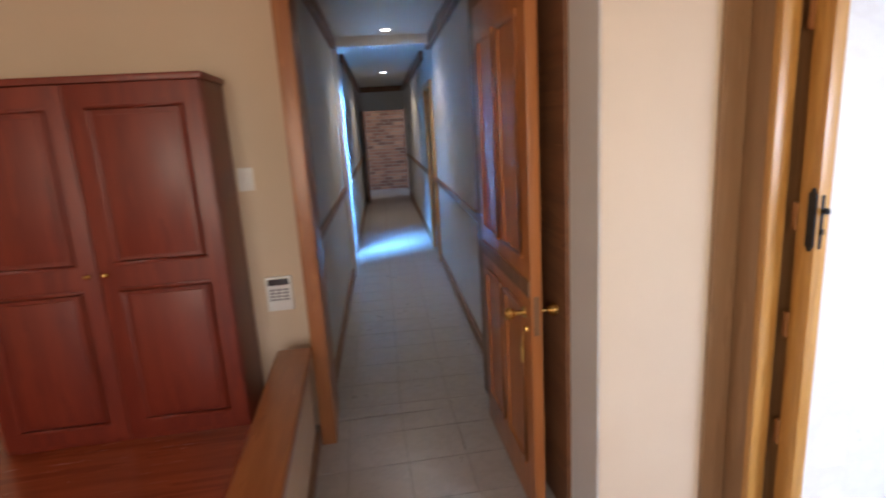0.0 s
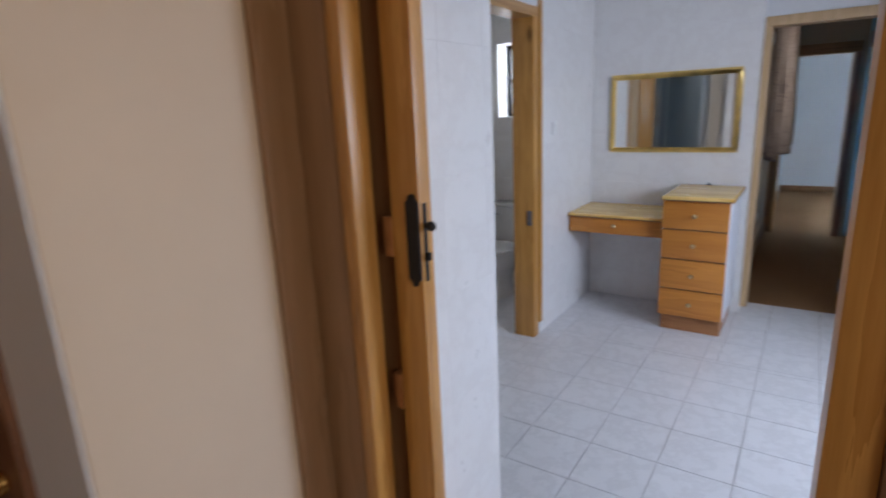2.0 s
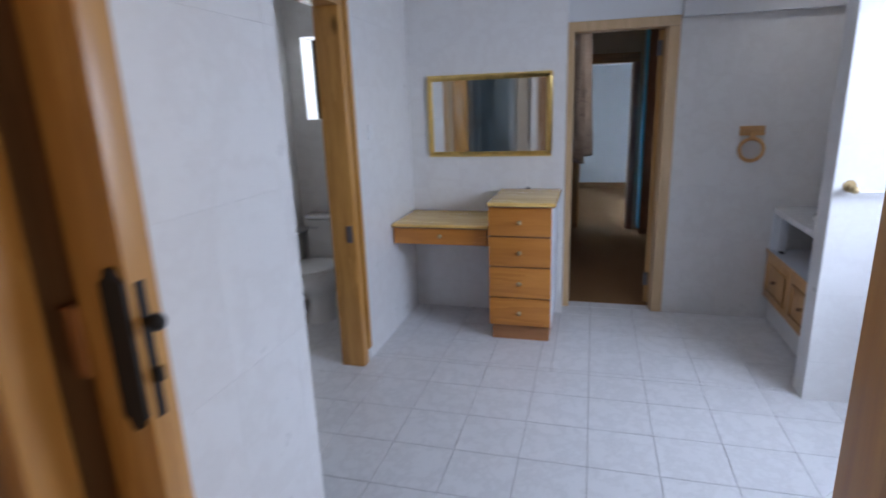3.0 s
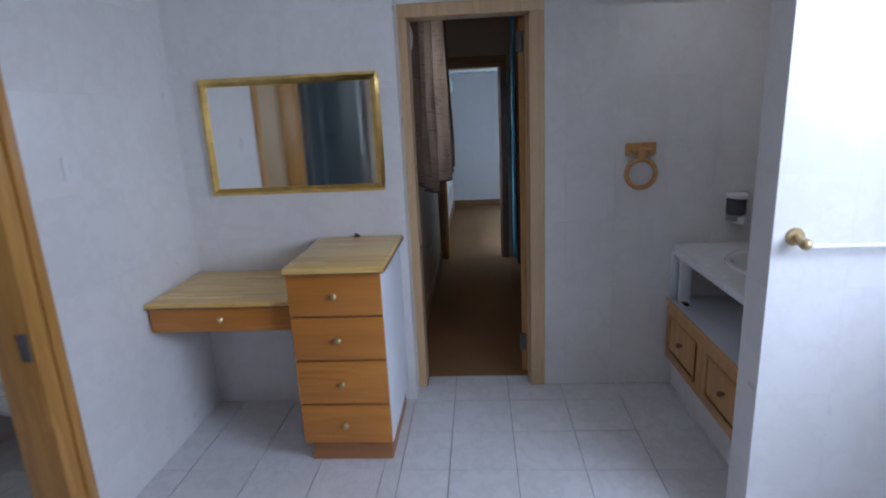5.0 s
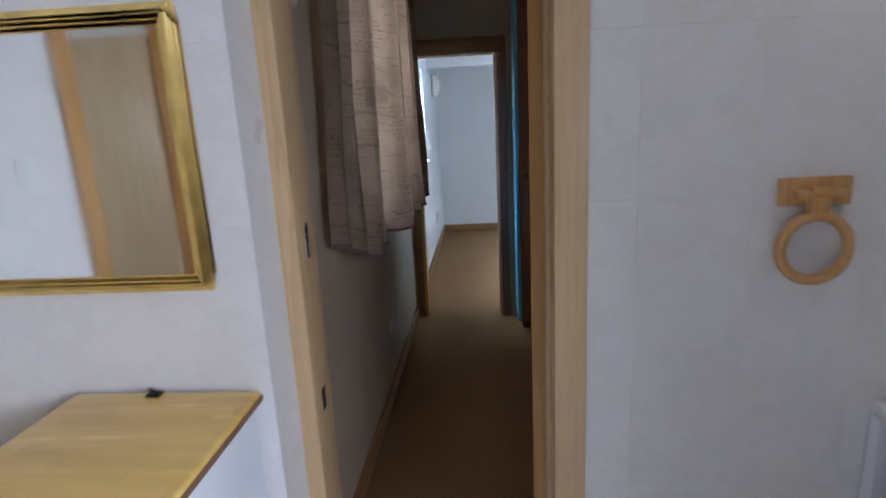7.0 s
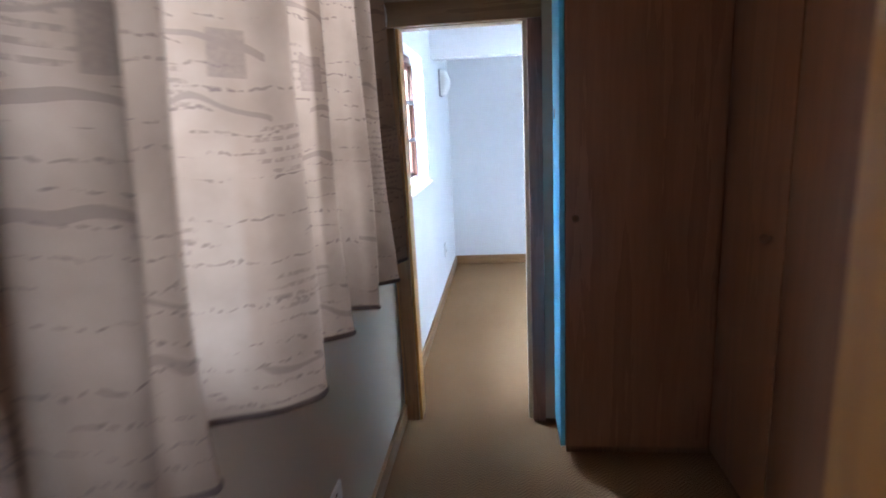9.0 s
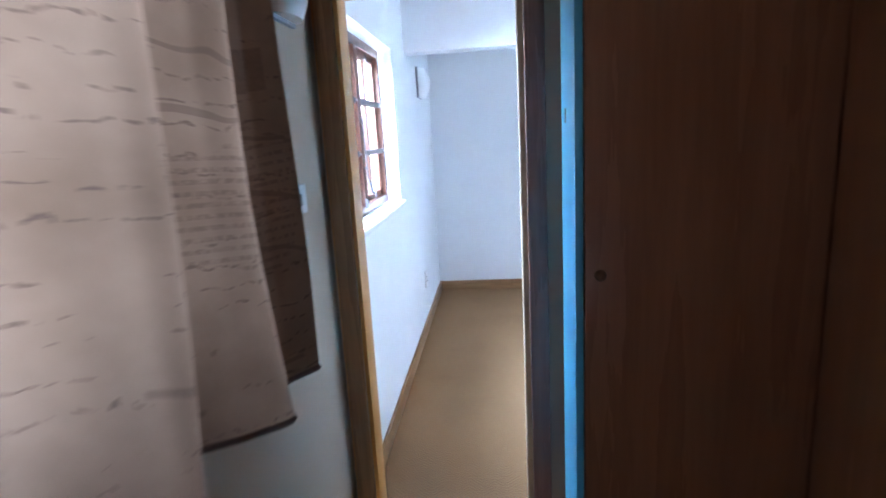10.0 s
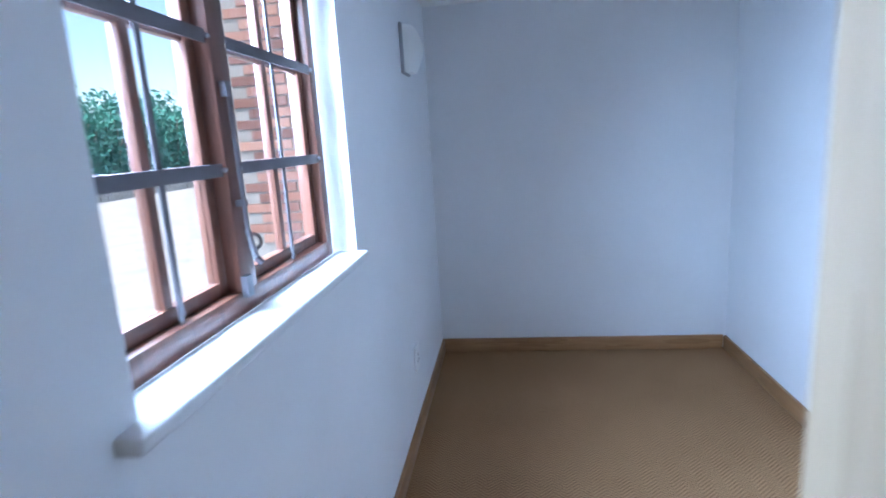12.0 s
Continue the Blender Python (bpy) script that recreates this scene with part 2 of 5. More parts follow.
M = {}
M["paint_beige"] = plain("paint_beige", (0.69, 0.56, 0.42), 0.75, var=0.04, scale=1.5, relief=0.25)
M["paint_white"] = plain("paint_white", (0.76, 0.77, 0.78), 0.7, var=0.03, scale=1.6, relief=0.25)
M["paint_grey"] = plain("paint_grey", (0.62, 0.62, 0.61), 0.7, var=0.04, scale=1.6, relief=0.25)
# Off-white walls toned to tan: the passage's dim warm light is in the paint.
M["paint_passage_dim"] = plain("paint_passage_dim", (0.54, 0.435, 0.325), 0.7, var=0.03, scale=1.6, relief=0.25)
M["ceiling"] = plain("ceiling_paint", (0.78, 0.77, 0.75), 0.85, var=0.03, scale=1.2, relief=0.2)
M["wall_tile"] = tile_mat("wall_tile_glaze", (0.8, 0.785, 0.77), (0.7, 0.67, 0.65), 0.24, 4.0)
M["grout"] = plain("grout", (0.76, 0.745, 0.73), 0.9, var=0.1, scale=9)
M["floor_tile"] = tile_mat("floor_tile_glaze", (0.76, 0.755, 0.76), (0.56, 0.55, 0.55), 0.3, 7.0)
M["floor_grout"] = plain("floor_grout", (0.36, 0.34, 0.33), 0.9, var=0.2, scale=12)
M["corridor_tile"] = tile_mat("corridor_tile_glaze", (0.46, 0.44, 0.43), (0.34, 0.32, 0.31), 0.24, 7.0)
M["carpet"] = carpet_mat("carpet_weave", (0.165, 0.078, 0.032), (0.45, 0.265, 0.133))
M["frame_beige"] = wood("beige_painted_timber", (0.52, 0.345, 0.18), (0.66, 0.46, 0.26), 2, 0.4, 10, 0.15)
M["door_ochre"] = wood("ochre_varnished_door", (0.42, 0.215, 0.06), (0.53, 0.29, 0.09), 2, 0.55, 8, 0.2)
M["edge_tan"] = wood("tan_architrave_timber", (0.26, 0.145, 0.068), (0.36, 0.21, 0.11), 2, 0.45, 9, 0.1)
M["pine"] = wood("varnished_pine", (0.42, 0.19, 0.04), (0.62, 0.33, 0.09), 2, 0.35, 12, 0.25, True)
M["pine_x"] = wood("varnished_pine_flat", (0.36, 0.17, 0.05), (0.56, 0.32, 0.12), 0, 0.35, 12, 0.25)
M["pine_y"] = wood("varnished_pine_cross", (0.36, 0.17, 0.05), (0.56, 0.32, 0.12), 1, 0.35, 12, 0.25)
M["door_dark"] = wood("red_brown_door_timber", (0.33, 0.11, 0.03), (0.5, 0.19, 0.06), 2, 0.34, 9, 0.2)
# Brown timber with shade put into its colour; also serves dark small parts.
M["dark_and_shaded"] = wood("shaded_brown_timber", (0.16, 0.085, 0.045), (0.26, 0.14, 0.075), 2, 0.5, 9, 0.1)
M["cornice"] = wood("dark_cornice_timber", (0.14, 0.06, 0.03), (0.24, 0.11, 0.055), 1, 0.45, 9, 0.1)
M["rail_brown"] = wood("brown_rail_timber", (0.2, 0.1, 0.05), (0.3, 0.16, 0.085), 1, 0.45, 9, 0.1)
M["mahogany"] = wood("mahogany", (0.12, 0.014, 0.009), (0.21, 0.031, 0.015), 2, 0.42, 8, 0.12)
M["mahogany_x"] = wood("mahogany_floor", (0.2, 0.035, 0.012), (0.34, 0.075, 0.028), 0, 0.22, 8, 0.4)
M["drawer"] = wood("orange_veneer", (0.45, 0.155, 0.022), (0.6, 0.24, 0.042), 1, 0.38, 7, 0.15)
M["plinth"] = wood("brown_plinth_veneer", (0.3, 0.12, 0.04), (0.42, 0.185, 0.07), 1, 0.4, 7, 0.1)
M["table_top"] = wood("pale_yellow_pine_top", (0.7, 0.41, 0.1), (0.92, 0.63, 0.21), 1, 0.22, 5, 0.3, False, True)
M["oak"] = wood("oak_cabinet_timber", (0.47, 0.23, 0.075), (0.64, 0.36, 0.14), 2, 0.4, 9, 0.15)
M["gold"] = plain("gold_frame", (0.86, 0.6, 0.2), 0.34, 0.4, var=0.2, scale=14, relief=0.3)
M["brass"] = plain("polished_brass", (0.85, 0.6, 0.22), 0.15, 1.0, var=0.06, scale=14, relief=0.0)
M["brass_pale"] = plain("pale_worn_brass", (0.52, 0.39, 0.21), 0.4, 0.75, var=0.1, scale=20, relief=0.0)
M["mirror"] = plain("mirror_silver", (0.86, 0.88, 0.87), 0.06, 1.0, var=0.0, relief=0.0)
M["melamine"] = plain("white_melamine", (0.78, 0.8, 0.84), 0.35, var=0.03, relief=0.05)
M["ceramic"] = plain("white_ceramic", (0.82, 0.82, 0.81), 0.14, var=0.02, relief=0.0, coat=0.4)
M["counter"] = plain("white_counter", (0.8, 0.8, 0.8), 0.25, var=0.04, scale=18, relief=0.05)
M["acrylic"] = plain("white_acrylic", (0.8, 0.79, 0.77), 0.15, var=0.02, relief=0.0, coat=0.5)
M["beige_plastic"] = plain("beige_plastic", (0.6, 0.47, 0.32), 0.4, var=0.05)
M["white_plastic"] = plain("white_plastic", (0.8, 0.8, 0.79), 0.35, var=0.03, relief=0.05)
M["grey_plastic"] = plain("grey_plastic", (0.3, 0.3, 0.32), 0.4, var=0.05)
M["dark_plastic"] = plain("dark_plastic", (0.055, 0.05, 0.06), 0.25, var=0.1)
M["black_iron"] = plain("black_iron", (0.02, 0.018, 0.018), 0.5, 0.4, var=0.2, scale=30)
M["steel"] = plain("bright_steel", (0.62, 0.62, 0.63), 0.28, 1.0, var=0.08, scale=20, relief=0.05)
M["bar_steel"] = plain("painted_bar_steel", (0.14, 0.13, 0.14), 0.5, 0.15, var=0.1, scale=20)
M["skirt"] = wood("brown_skirting_timber", (0.25, 0.125, 0.05), (0.4, 0.22, 0.1), 0, 0.4, 10, 0.15)
M["skirt_y"] = wood("brown_skirting_cross", (0.25, 0.125, 0.05), (0.4, 0.22, 0.1), 1, 0.4, 10, 0.15)
M["frame_brown"] = wood("brown_door_frame_timber", (0.24, 0.12, 0.05), (0.38, 0.2, 0.09), 2, 0.4, 10, 0.15)
M["frame_purple"] = wood("purple_brown_timber", (0.22, 0.1, 0.07), (0.35, 0.17, 0.125), 2, 0.45, 10, 0.1)
M["frame_pale"] = wood("pale_varnished_lining", (0.5, 0.365, 0.225), (0.63, 0.485, 0.32), 2, 0.4, 10, 0.1)
M["wardrobe"] = wood("brown_wood_grain_laminate", (0.24, 0.11, 0.058), (0.35, 0.17, 0.096), 2, 0.32, 6, 0.0)
M["window_wood"] = wood("red_brown_window_timber", (0.09, 0.033, 0.02), (0.17, 0.066, 0.038), 2, 0.35, 10, 0.2)
M["frame_tan"] = wood("orange_tan_lining", (0.54, 0.23, 0.05), (0.7, 0.34, 0.09), 2, 0.4, 10, 0.15)
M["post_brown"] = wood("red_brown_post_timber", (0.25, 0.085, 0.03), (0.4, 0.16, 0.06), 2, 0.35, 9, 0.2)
M["cap_wood"] = wood("red_brown_cap_timber", (0.25, 0.075, 0.024), (0.4, 0.15, 0.05), 1, 0.3, 9, 0.3)
M["blue_panel"] = plain("bright_blue_panel", (0.14, 0.63, 0.97), 0.3, var=0.06, scale=3.0, relief=0.08)
M["glass"] = glass_mat("window_glass")
M["frosted"] = plain("frosted_glass_bowl", (0.82, 0.82, 0.8), 0.4, var=0.02, relief=0.0)
M["dark_glass"] = glass_mat("dark_shower_glass", (0.75, 0.82, 0.85), 0.3)
M["aluminium"] = plain("aluminium", (0.6, 0.64, 0.68), 0.35, 1.0, var=0.05)
M["curtain"] = curtain_mat("printed_curtain_cloth")
# Curtain cloth darkened for the fold that lies in shade.
M["curtain_shaded"] = plain("shaded_curtain_cloth", (0.085, 0.06, 0.05), 0.95, var=0.15, scale=30, relief=0.3)
M["hem"] = plain("dark_brown_cloth", (0.13, 0.09, 0.075), 0.95, var=0.2, scale=40)
M["brick"] = brick_mat("face_brick")
M["mortar"] = plain("mortar", (0.22, 0.2, 0.175), 0.95, var=0.15, scale=20, relief=0.6)
M["leaf"] = plain("leaf_green", (0.08, 0.3, 0.23), 0.6, var=0.5, scale=2.0)
M["bark"] = plain("pale_bark", (0.4, 0.36, 0.3), 0.9, var=0.2, scale=30, relief=0.6)
M["paving"] = plain("pale_paving", (0.5, 0.47, 0.43), 0.9, var=0.15, scale=2.5, relief=0.5)
M["stone"] = plain("stone", (0.38, 0.37, 0.34), 0.9, var=0.3, scale=8, relief=0.7)
M["downlight"] = glow_mat("downlight_lamp", (1.0, 0.93, 0.85), 9.0)


# ---- building helpers ----
def box_into(bm, x0, x1, y0, y1, z0, z1):
    c = [(x, y, z) for x in (x0, x1) for y in (y0, y1) for z in (z0, z1)]
    v = [bm.verts.new(p) for p in c]
    for f in ((0, 1, 3, 2), (4, 6, 7, 5), (0, 4, 5, 1), (2, 3, 7, 6), (0, 2, 6, 4), (1, 5, 7, 3)):
        bm.faces.new([v[i] for i in f])
    return v


def cyl_into(bm, p0, p1, r0, r1=None, seg=16):
    r1 = r0 if r1 is None else r1
    p0, p1 = Vector(p0), Vector(p1)
    m = Matrix.Translation((p0 + p1) / 2) @ (p1 - p0).to_track_quat("Z", "Y").to_matrix().to_4x4()
    bmesh.ops.create_cone(bm, cap_ends=True, segments=seg, radius1=r0, radius2=r1, depth=(p1 - p0).length, matrix=m)


def ball_into(bm, at, r, scale=(1, 1, 1), seg=14):
    m = Matrix.Translation(at) @ Matrix.Diagonal((*scale, 1))
    bmesh.ops.create_uvsphere(bm, u_segments=seg, v_segments=max(6, seg // 2), radius=r, matrix=m)


def torus_into(bm, at, R, r, axis="x", seg=36, sub=10):
    ring = []
    for i in range(seg):
        a = 2 * math.pi * i / seg
        row = []
        for j in range(sub):
            b = 2 * math.pi * j / sub
            d, h = R + r * math.cos(b), r * math.sin(b)
            p = (h, d * math.cos(a), d * math.sin(a)) if axis == "x" else (d * math.cos(a), d * math.sin(a), h)
            row.append(bm.verts.new(Vector(at) + Vector(p)))
        ring.append(row)
    for i in range(seg):
        for j in range(sub):
            bm.faces.new((ring[i][j], ring[(i + 1) % seg][j], ring[(i + 1) % seg][(j + 1) % sub], ring[i][(j + 1) % sub]))


def lathe_into(bm, profile, at=(0, 0, 0), seg=24, sx=1.0, sy=1.0):
    rows = [[bm.verts.new((at[0] + r * sx * math.cos(2 * math.pi * i / seg), at[1] + r * sy * math.sin(2 * math.pi * i / seg), at[2] + z)) for i in range(seg)] for r, z in profile]
    for a, b in zip(rows, rows[1:]):
        for i in range(seg):
            bm.faces.new((a[i], a[(i + 1) % seg], b[(i + 1) % seg], b[i]))
    bm.faces.new(rows[0][::-1])
    bm.faces.new(rows[-1])


def finish(bm, bevel=0.0, smooth=False, seg=2):
    bmesh.ops.remove_doubles(bm, verts=bm.verts, dist=1e-5)
    if bevel:
        bmesh.ops.bevel(bm, geom=[e for e in bm.edges if len(e.link_faces) == 2 and e.calc_face_angle(0) > 0.5], offset=bevel, segments=seg, affect="EDGES", profile=0.6, clamp_overlap=True)
    bmesh.ops.recalc_face_normals(bm, faces=bm.faces)
    if smooth:
        for f in bm.faces:
            f.smooth = True
        for e in bm.edges:
            if len(e.link_faces) == 2 and e.calc_face_angle(0) > 0.7:
                e.smooth = False


def part(name, bm, material, parent=None, label=""):
    me = bpy.data.meshes.new(name)
    bm.to_mesh(me)
    bm.free()
    me.materials.append(material)
    ob = new(name, me)
    if parent is not None:
        ob.parent = parent
    return tagged(ob, label)


def slab(name, x0, x1, y0, y1, z0, z1, material, parent=None, bevel=0.003, label=""):
    bm = bmesh.new()
    box_into(bm, x0, x1, y0, y1, z0, z1)
    finish(bm, bevel, bevel > 0)
    return part(name, bm, material, parent, label)


def thing(name, at, label, category, rz=0.0, group=""):
    ob = new(name)
    ob.matrix_basis = pose(*at, 0, 0, rz)
    return tagged(ob, label, category, group)


def structure(ob, label="", category=""):
    return tagged(ob, label, category, kind="structure")


def wall(name, x0, x1, y0, y1, z0, z1, material, label, holes=(), m=None):
    """A wall block, with openings (a0, a1, z0, z1) that go through it along its longer side."""
    along_x = (x1 - x0) > (y1 - y0)
    a0, a1 = (x0, x1) if along_x else (y0, y1)
    cuts_a = sorted({a0, a1, *[v for h in holes for v in h[:2]]})
    cuts_z = sorted({z0, z1, *[v for h in holes for v in h[2:]]})
    bm = bmesh.new()
    for p, q in zip(cuts_a, cuts_a[1:]):
        run = None
        for r, s in zip(cuts_z, cuts_z[1:]):
            open_here = any(h[0] <= (p + q) / 2 <= h[1] and h[2] <= (r + s) / 2 <= h[3] for h in holes)
            if not open_here:
                run = (run[0], s) if run else (r, s)
            if (open_here or s == z1) and run:
                box_into(bm, *((p, q, y0, y1) if along_x else (x0, x1, p, q)), *run)
                run = None
    bmesh.ops.recalc_face_normals(bm, faces=bm.faces)
    ob = part(name, bm, material)
    if m is not None:
        ob.matrix_basis = m
    return structure(ob, label, "wall")


piece_meshes = {}


def piece_mesh(w, h, t, material, c=0.0002):
    key = (round(w, 3), round(h, 3), t, material.name)
    if key not in piece_meshes:
        v = [(0, 0, 0), (w, 0, 0), (w, h, 0), (0, h, 0), (0, 0, t - c), (w, 0, t - c), (w, h, t - c), (0, h, t - c), (c, c, t), (w - c, c, t), (w - c, h - c, t), (c, h - c, t)]
        f = [(8, 9, 10, 11)] + [(i, (i + 1) % 4, 4 + (i + 1) % 4, 4 + i) for i in range(4)] + [(4 + i, 4 + (i + 1) % 4, 8 + (i + 1) % 4, 8 + i) for i in range(4)]
        me = bpy.data.meshes.new("tile")
        me.from_pydata(v, [], f)
        me.materials.append(material)
        piece_meshes[key] = me
    return piece_meshes[key]


def tiles_on(parent, origin, u_dir, v_dir, rects, step, offset, material, thick=0.008, joint=0.0004, name="tile"):
    """Lays tiles over rectangles (u0, u1, v0, v1) of the plane at origin, cut at the rectangles' edges."""
    u, v, o = Vector(u_dir), Vector(v_dir), Vector(origin)
    rot = Matrix((u, v, u.cross(v))).transposed().to_4x4()

    def cut(a, b, s, off):
        ks = [off + s * k for k in range(math.floor((a - off) / s) + 1, math.ceil((b - off) / s))]
        e = [a] + [k for k in ks if a + 0.012 < k < b - 0.012] + [b]
        return list(zip(e, e[1:]))

    for u0, u1, v0, v1 in rects:
        for a, b in cut(u0, u1, step[0], offset[0]):
            for c, d in cut(v0, v1, step[1], offset[1]):
                me = piece_mesh(b - a - joint, d - c - joint, thick, material)
                ob = new(name, me)
                ob.parent = parent
                ob.matrix_basis = Matrix.Translation(o + u * (a + joint / 2) + v * (c + joint / 2)) @ rot


# ---- setting: lounge landing and corridor ----
LOBBY_N = 1.78
CM = pose(0.1, 3.1, 0, 0, 0, -2.4)
wall("wall_landing_north", 0.552, 1.86, LOBBY_N, 1.95, 0, 2.6, M["paint_beige"], "smooth beige painted plaster wall")
wall("wall_landing_return", 0.546, 0.72, 1.784, 3.1, 0, 2.6, M["paint_white"], "pale plaster wall return beside the corridor door")
wall("wall_entry", 1.05, 1.13, -2.0, 0.78, 0, 2.6, M["paint_beige"], "beige painted plaster wall beside the bathroom door")
wall("wall_entry_over", 1.05, 1.13, 0.78, LOBBY_N, 2.12, 2.6, M["paint_beige"], "beige plaster above the bathroom door")
wall("wall_lounge_north", -3.0, -0.535, 3.1, 3.25, 0, 2.6, M["paint_beige"], "cream painted plaster wall behind the cupboard")
wall("wall_lounge_west", -3.15, -3.0, -2.0, 3.25, 0, 2.6, M["paint_beige"], "cream painted plaster wall")
wall("wall_lounge_south", -3.15, 1.13, -2.15, -2.0, 0, 2.6, M["paint_beige"], "cream painted plaster wall with a window opening", holes=((-2.0, 0.2, 1.1, 2.3),))
structure(slab("ceiling_lounge", -3.15, 1.13, -2.15, 3.3, 2.6, 2.7, M["ceiling"], bevel=0), "white painted ceiling", "ceiling")
structure(slab("ceiling_return", 1.13, 1.92, 1.5, 3.3, 2.6, 2.7, M["ceiling"], bevel=0), "white painted ceiling", "ceiling")
floor_landing = structure(slab("floor_landing", -0.7, 1.13, -2.0, 3.1, -0.12, -0.008, M["floor_grout"], bevel=0), "grey-beige square floor tiles with dark joints", "floor")
tiles_on(floor_landing, (0, 0, -0.008), (1, 0, 0), (0, 1, 0), ((-0.55, 1.13, 0.9, 3.1),), (0.3025, 0.3025), (-0.09, 2.91), M["corridor_tile"], joint=0.005)
structure(slab("floor_lounge", -3.0, -0.7, -2.0, 3.1, -0.1, 0.27, M["mahogany_x"], bevel=0), "raised red-brown polished timber floor", "floor")

# Dark brown strip laid over the wall return behind the open door.
structure(slab("trim_return", 0.528, 0.546, 2.03, 2.98, 0, 2.34, M["cornice"], bevel=0.003), "dark brown upright strip behind the open door", "trim")
structure(slab("trim_landing", 0.945, 1.034, 1.762, 1.78, 0, 2.2, M["edge_tan"], bevel=0.004), "brown timber architrave in the corner of the landing", "trim")

# low wall with a timber cap
low = structure(slab("wall_low", -0.68, -0.56, 0.9, 2.87, 0, 0.53, M["paint_beige"], bevel=0), "low cream plastered wall beside the corridor tiles", "wall")
bm = bmesh.new()
box_into(bm, -0.705, -0.53, 0.9, 2.868, 0.53, 0.575)
finish(bm, 0.012, True, 3)
part("cap", bm, M["cap_wood"], low, "varnished brown timber cap")
structure(slab("baseboard_low", -0.56, -0.545, 0.9, 2.86, 0, 0.09, M["rail_brown"]), "brown timber baseboard on the low wall", "baseboard")

# corridor door frame
frame_c = new("door_1")
structure(frame_c, "open corridor doorway with brown timber posts", "door frame")
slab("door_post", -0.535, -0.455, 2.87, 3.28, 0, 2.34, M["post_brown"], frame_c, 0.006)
# Right post and head are coloured darker than the left post, as shade.
slab("door_post", 0.46, 0.54, 3.02, 3.28, 0, 2.34, M["dark_and_shaded"], frame_c, 0.006)
slab("door_head", -0.535, 0.54, 2.94, 3.28, 2.34, 2.42, M["dark_and_shaded"], frame_c, 0.006)
wall("wall_over_corridor_door", -0.535, 0.72, 3.1, 3.25, 2.42, 2.6, M["paint_beige"], "cream plaster above the corridor doorway")

# corridor, slightly skew to the landing
UL, UR = -0.62, 0.46
wall("wall_corridor_left", UL - 0.12, UL, 0.15, 3.3, 0, 2.62, M["paint_grey"], "grey-white corridor wall with a timber rail", m=CM)
wall("wall_corridor_left_far", UL - 0.12, UL, 4.5, 10.45, 0, 2.62, M["paint_grey"], "grey-white corridor wall beyond the side opening", m=CM)
wall("wall_corridor_niche", UL - 1.2, UL - 1.08, 3.2, 4.6, 0, 2.62, M["paint_white"], "white wall of the side opening", m=CM)
wall("wall_corridor_niche_near", UL - 1.2, UL - 0.12, 3.18, 3.3, 0, 2.62, M["paint_white"], "white wall of the side opening", m=CM)
wall("wall_corridor_niche_far", UL - 1.2, UL - 0.12, 4.5, 4.62, 0, 2.62, M["paint_white"], "white wall of the side opening", m=CM)
wall("wall_corridor_right", UR, UR + 0.12, 0.15, 10.45, 0, 2.62, M["paint_grey"], "grey-white corridor wall with a timber rail and a door", holes=((3.65, 4.45, 0, 2.1),), m=CM)
wall("wall_corridor_end", UL - 0.12, UR + 0.12, 10.45, 10.6, 0, 2.62, M["paint_grey"], "corridor end wall round an open outside door", holes=((UL + 0.04, UR - 0.02, 0, 2.08),), m=CM)
ob = structure(slab("ceiling_corridor", UL - 1.2, UR + 0.12, 0.0, 10.6, 2.62, 2.7, M["ceiling"], bevel=0), "white corridor ceiling", "ceiling")
ob.matrix_basis = CM
floor_corridor = structure(slab("floor_corridor", UL - 1.2, UR + 0.12, 0.0, 12.4, -0.12, -0.009, M["floor_grout"], bevel=0), "grey-beige glossy corridor floor tiles with dark joints", "floor")
floor_corridor.matrix_basis = CM
tiles_on(floor_corridor, (0, 0, -0.009), (1, 0, 0), (0, 1, 0), ((UL, UR, 0.0, 8.2),), (0.3025, 0.3025), (-0.19, 0.12), M["corridor_tile"], joint=0.005)
bm = bmesh.new()
for i in range(5):
    for j in range(14):
        a, b = max(UL, -0.7925 + 0.3025 * i), min(UR, -0.49 + 0.3025 * i)
        box_into(bm, a + 0.002, b - 0.002, 8.204 + 0.3 * j, 8.5 + 0.3 * j, -0.009, -0.001)
ob = part("far_tiles", bm, M["corridor_tile"], floor_corridor)
tagged(ob, "far corridor floor tiles", kind="stuff")
for u0, u1, nm in ((UL, UL + 0.022, "left"), (UR - 0.022, UR, "right")):
    for v0, v1 in (((0.18, 3.3), (4.5, 10.44)) if nm == "left" else ((0.18, 3.56), (4.54, 10.44))):
        for z0, z1, label, mt in ((0.985, 1.05, "brown timber wall rail", "rail_brown"), (0.0, 0.11, "brown timber baseboard", "rail_brown"), (2.5, 2.62, "dark timber cornice", "cornice")):
            ob = structure(slab("trim_corridor_" + nm, u0 - (0.0 if nm == "left" else 0.03 * (z0 > 2)), u1 + (0.03 * (z0 > 2) if nm == "left" else 0.0), v0, v1, z0, z1, M[mt], bevel=0.006), label, "trim")
            ob.matrix_basis = CM
for v in (10.38,):
    ob = structure(slab("trim_corridor_cross", UL + 0.06, UR - 0.06, v, v + 0.07, 2.5, 2.62, M["cornice"], bevel=0.006), "dark timber cornice across the corridor", "trim")
    ob.matrix_basis = CM
for v0, v1 in ((3.2, 3.34),):
    ob = structure(slab("pilaster_corridor", UL, UL + 0.05, v0, v1, 0, 2.5, M["paint_white"], bevel=0.004), "white pilaster beside the side opening", "wall")
    ob.matrix_basis = CM
side_frame = new("door_2")
side_frame.matrix_basis = CM
structure(side_frame, "yellow-brown varnished door frame in the corridor wall", "door frame")
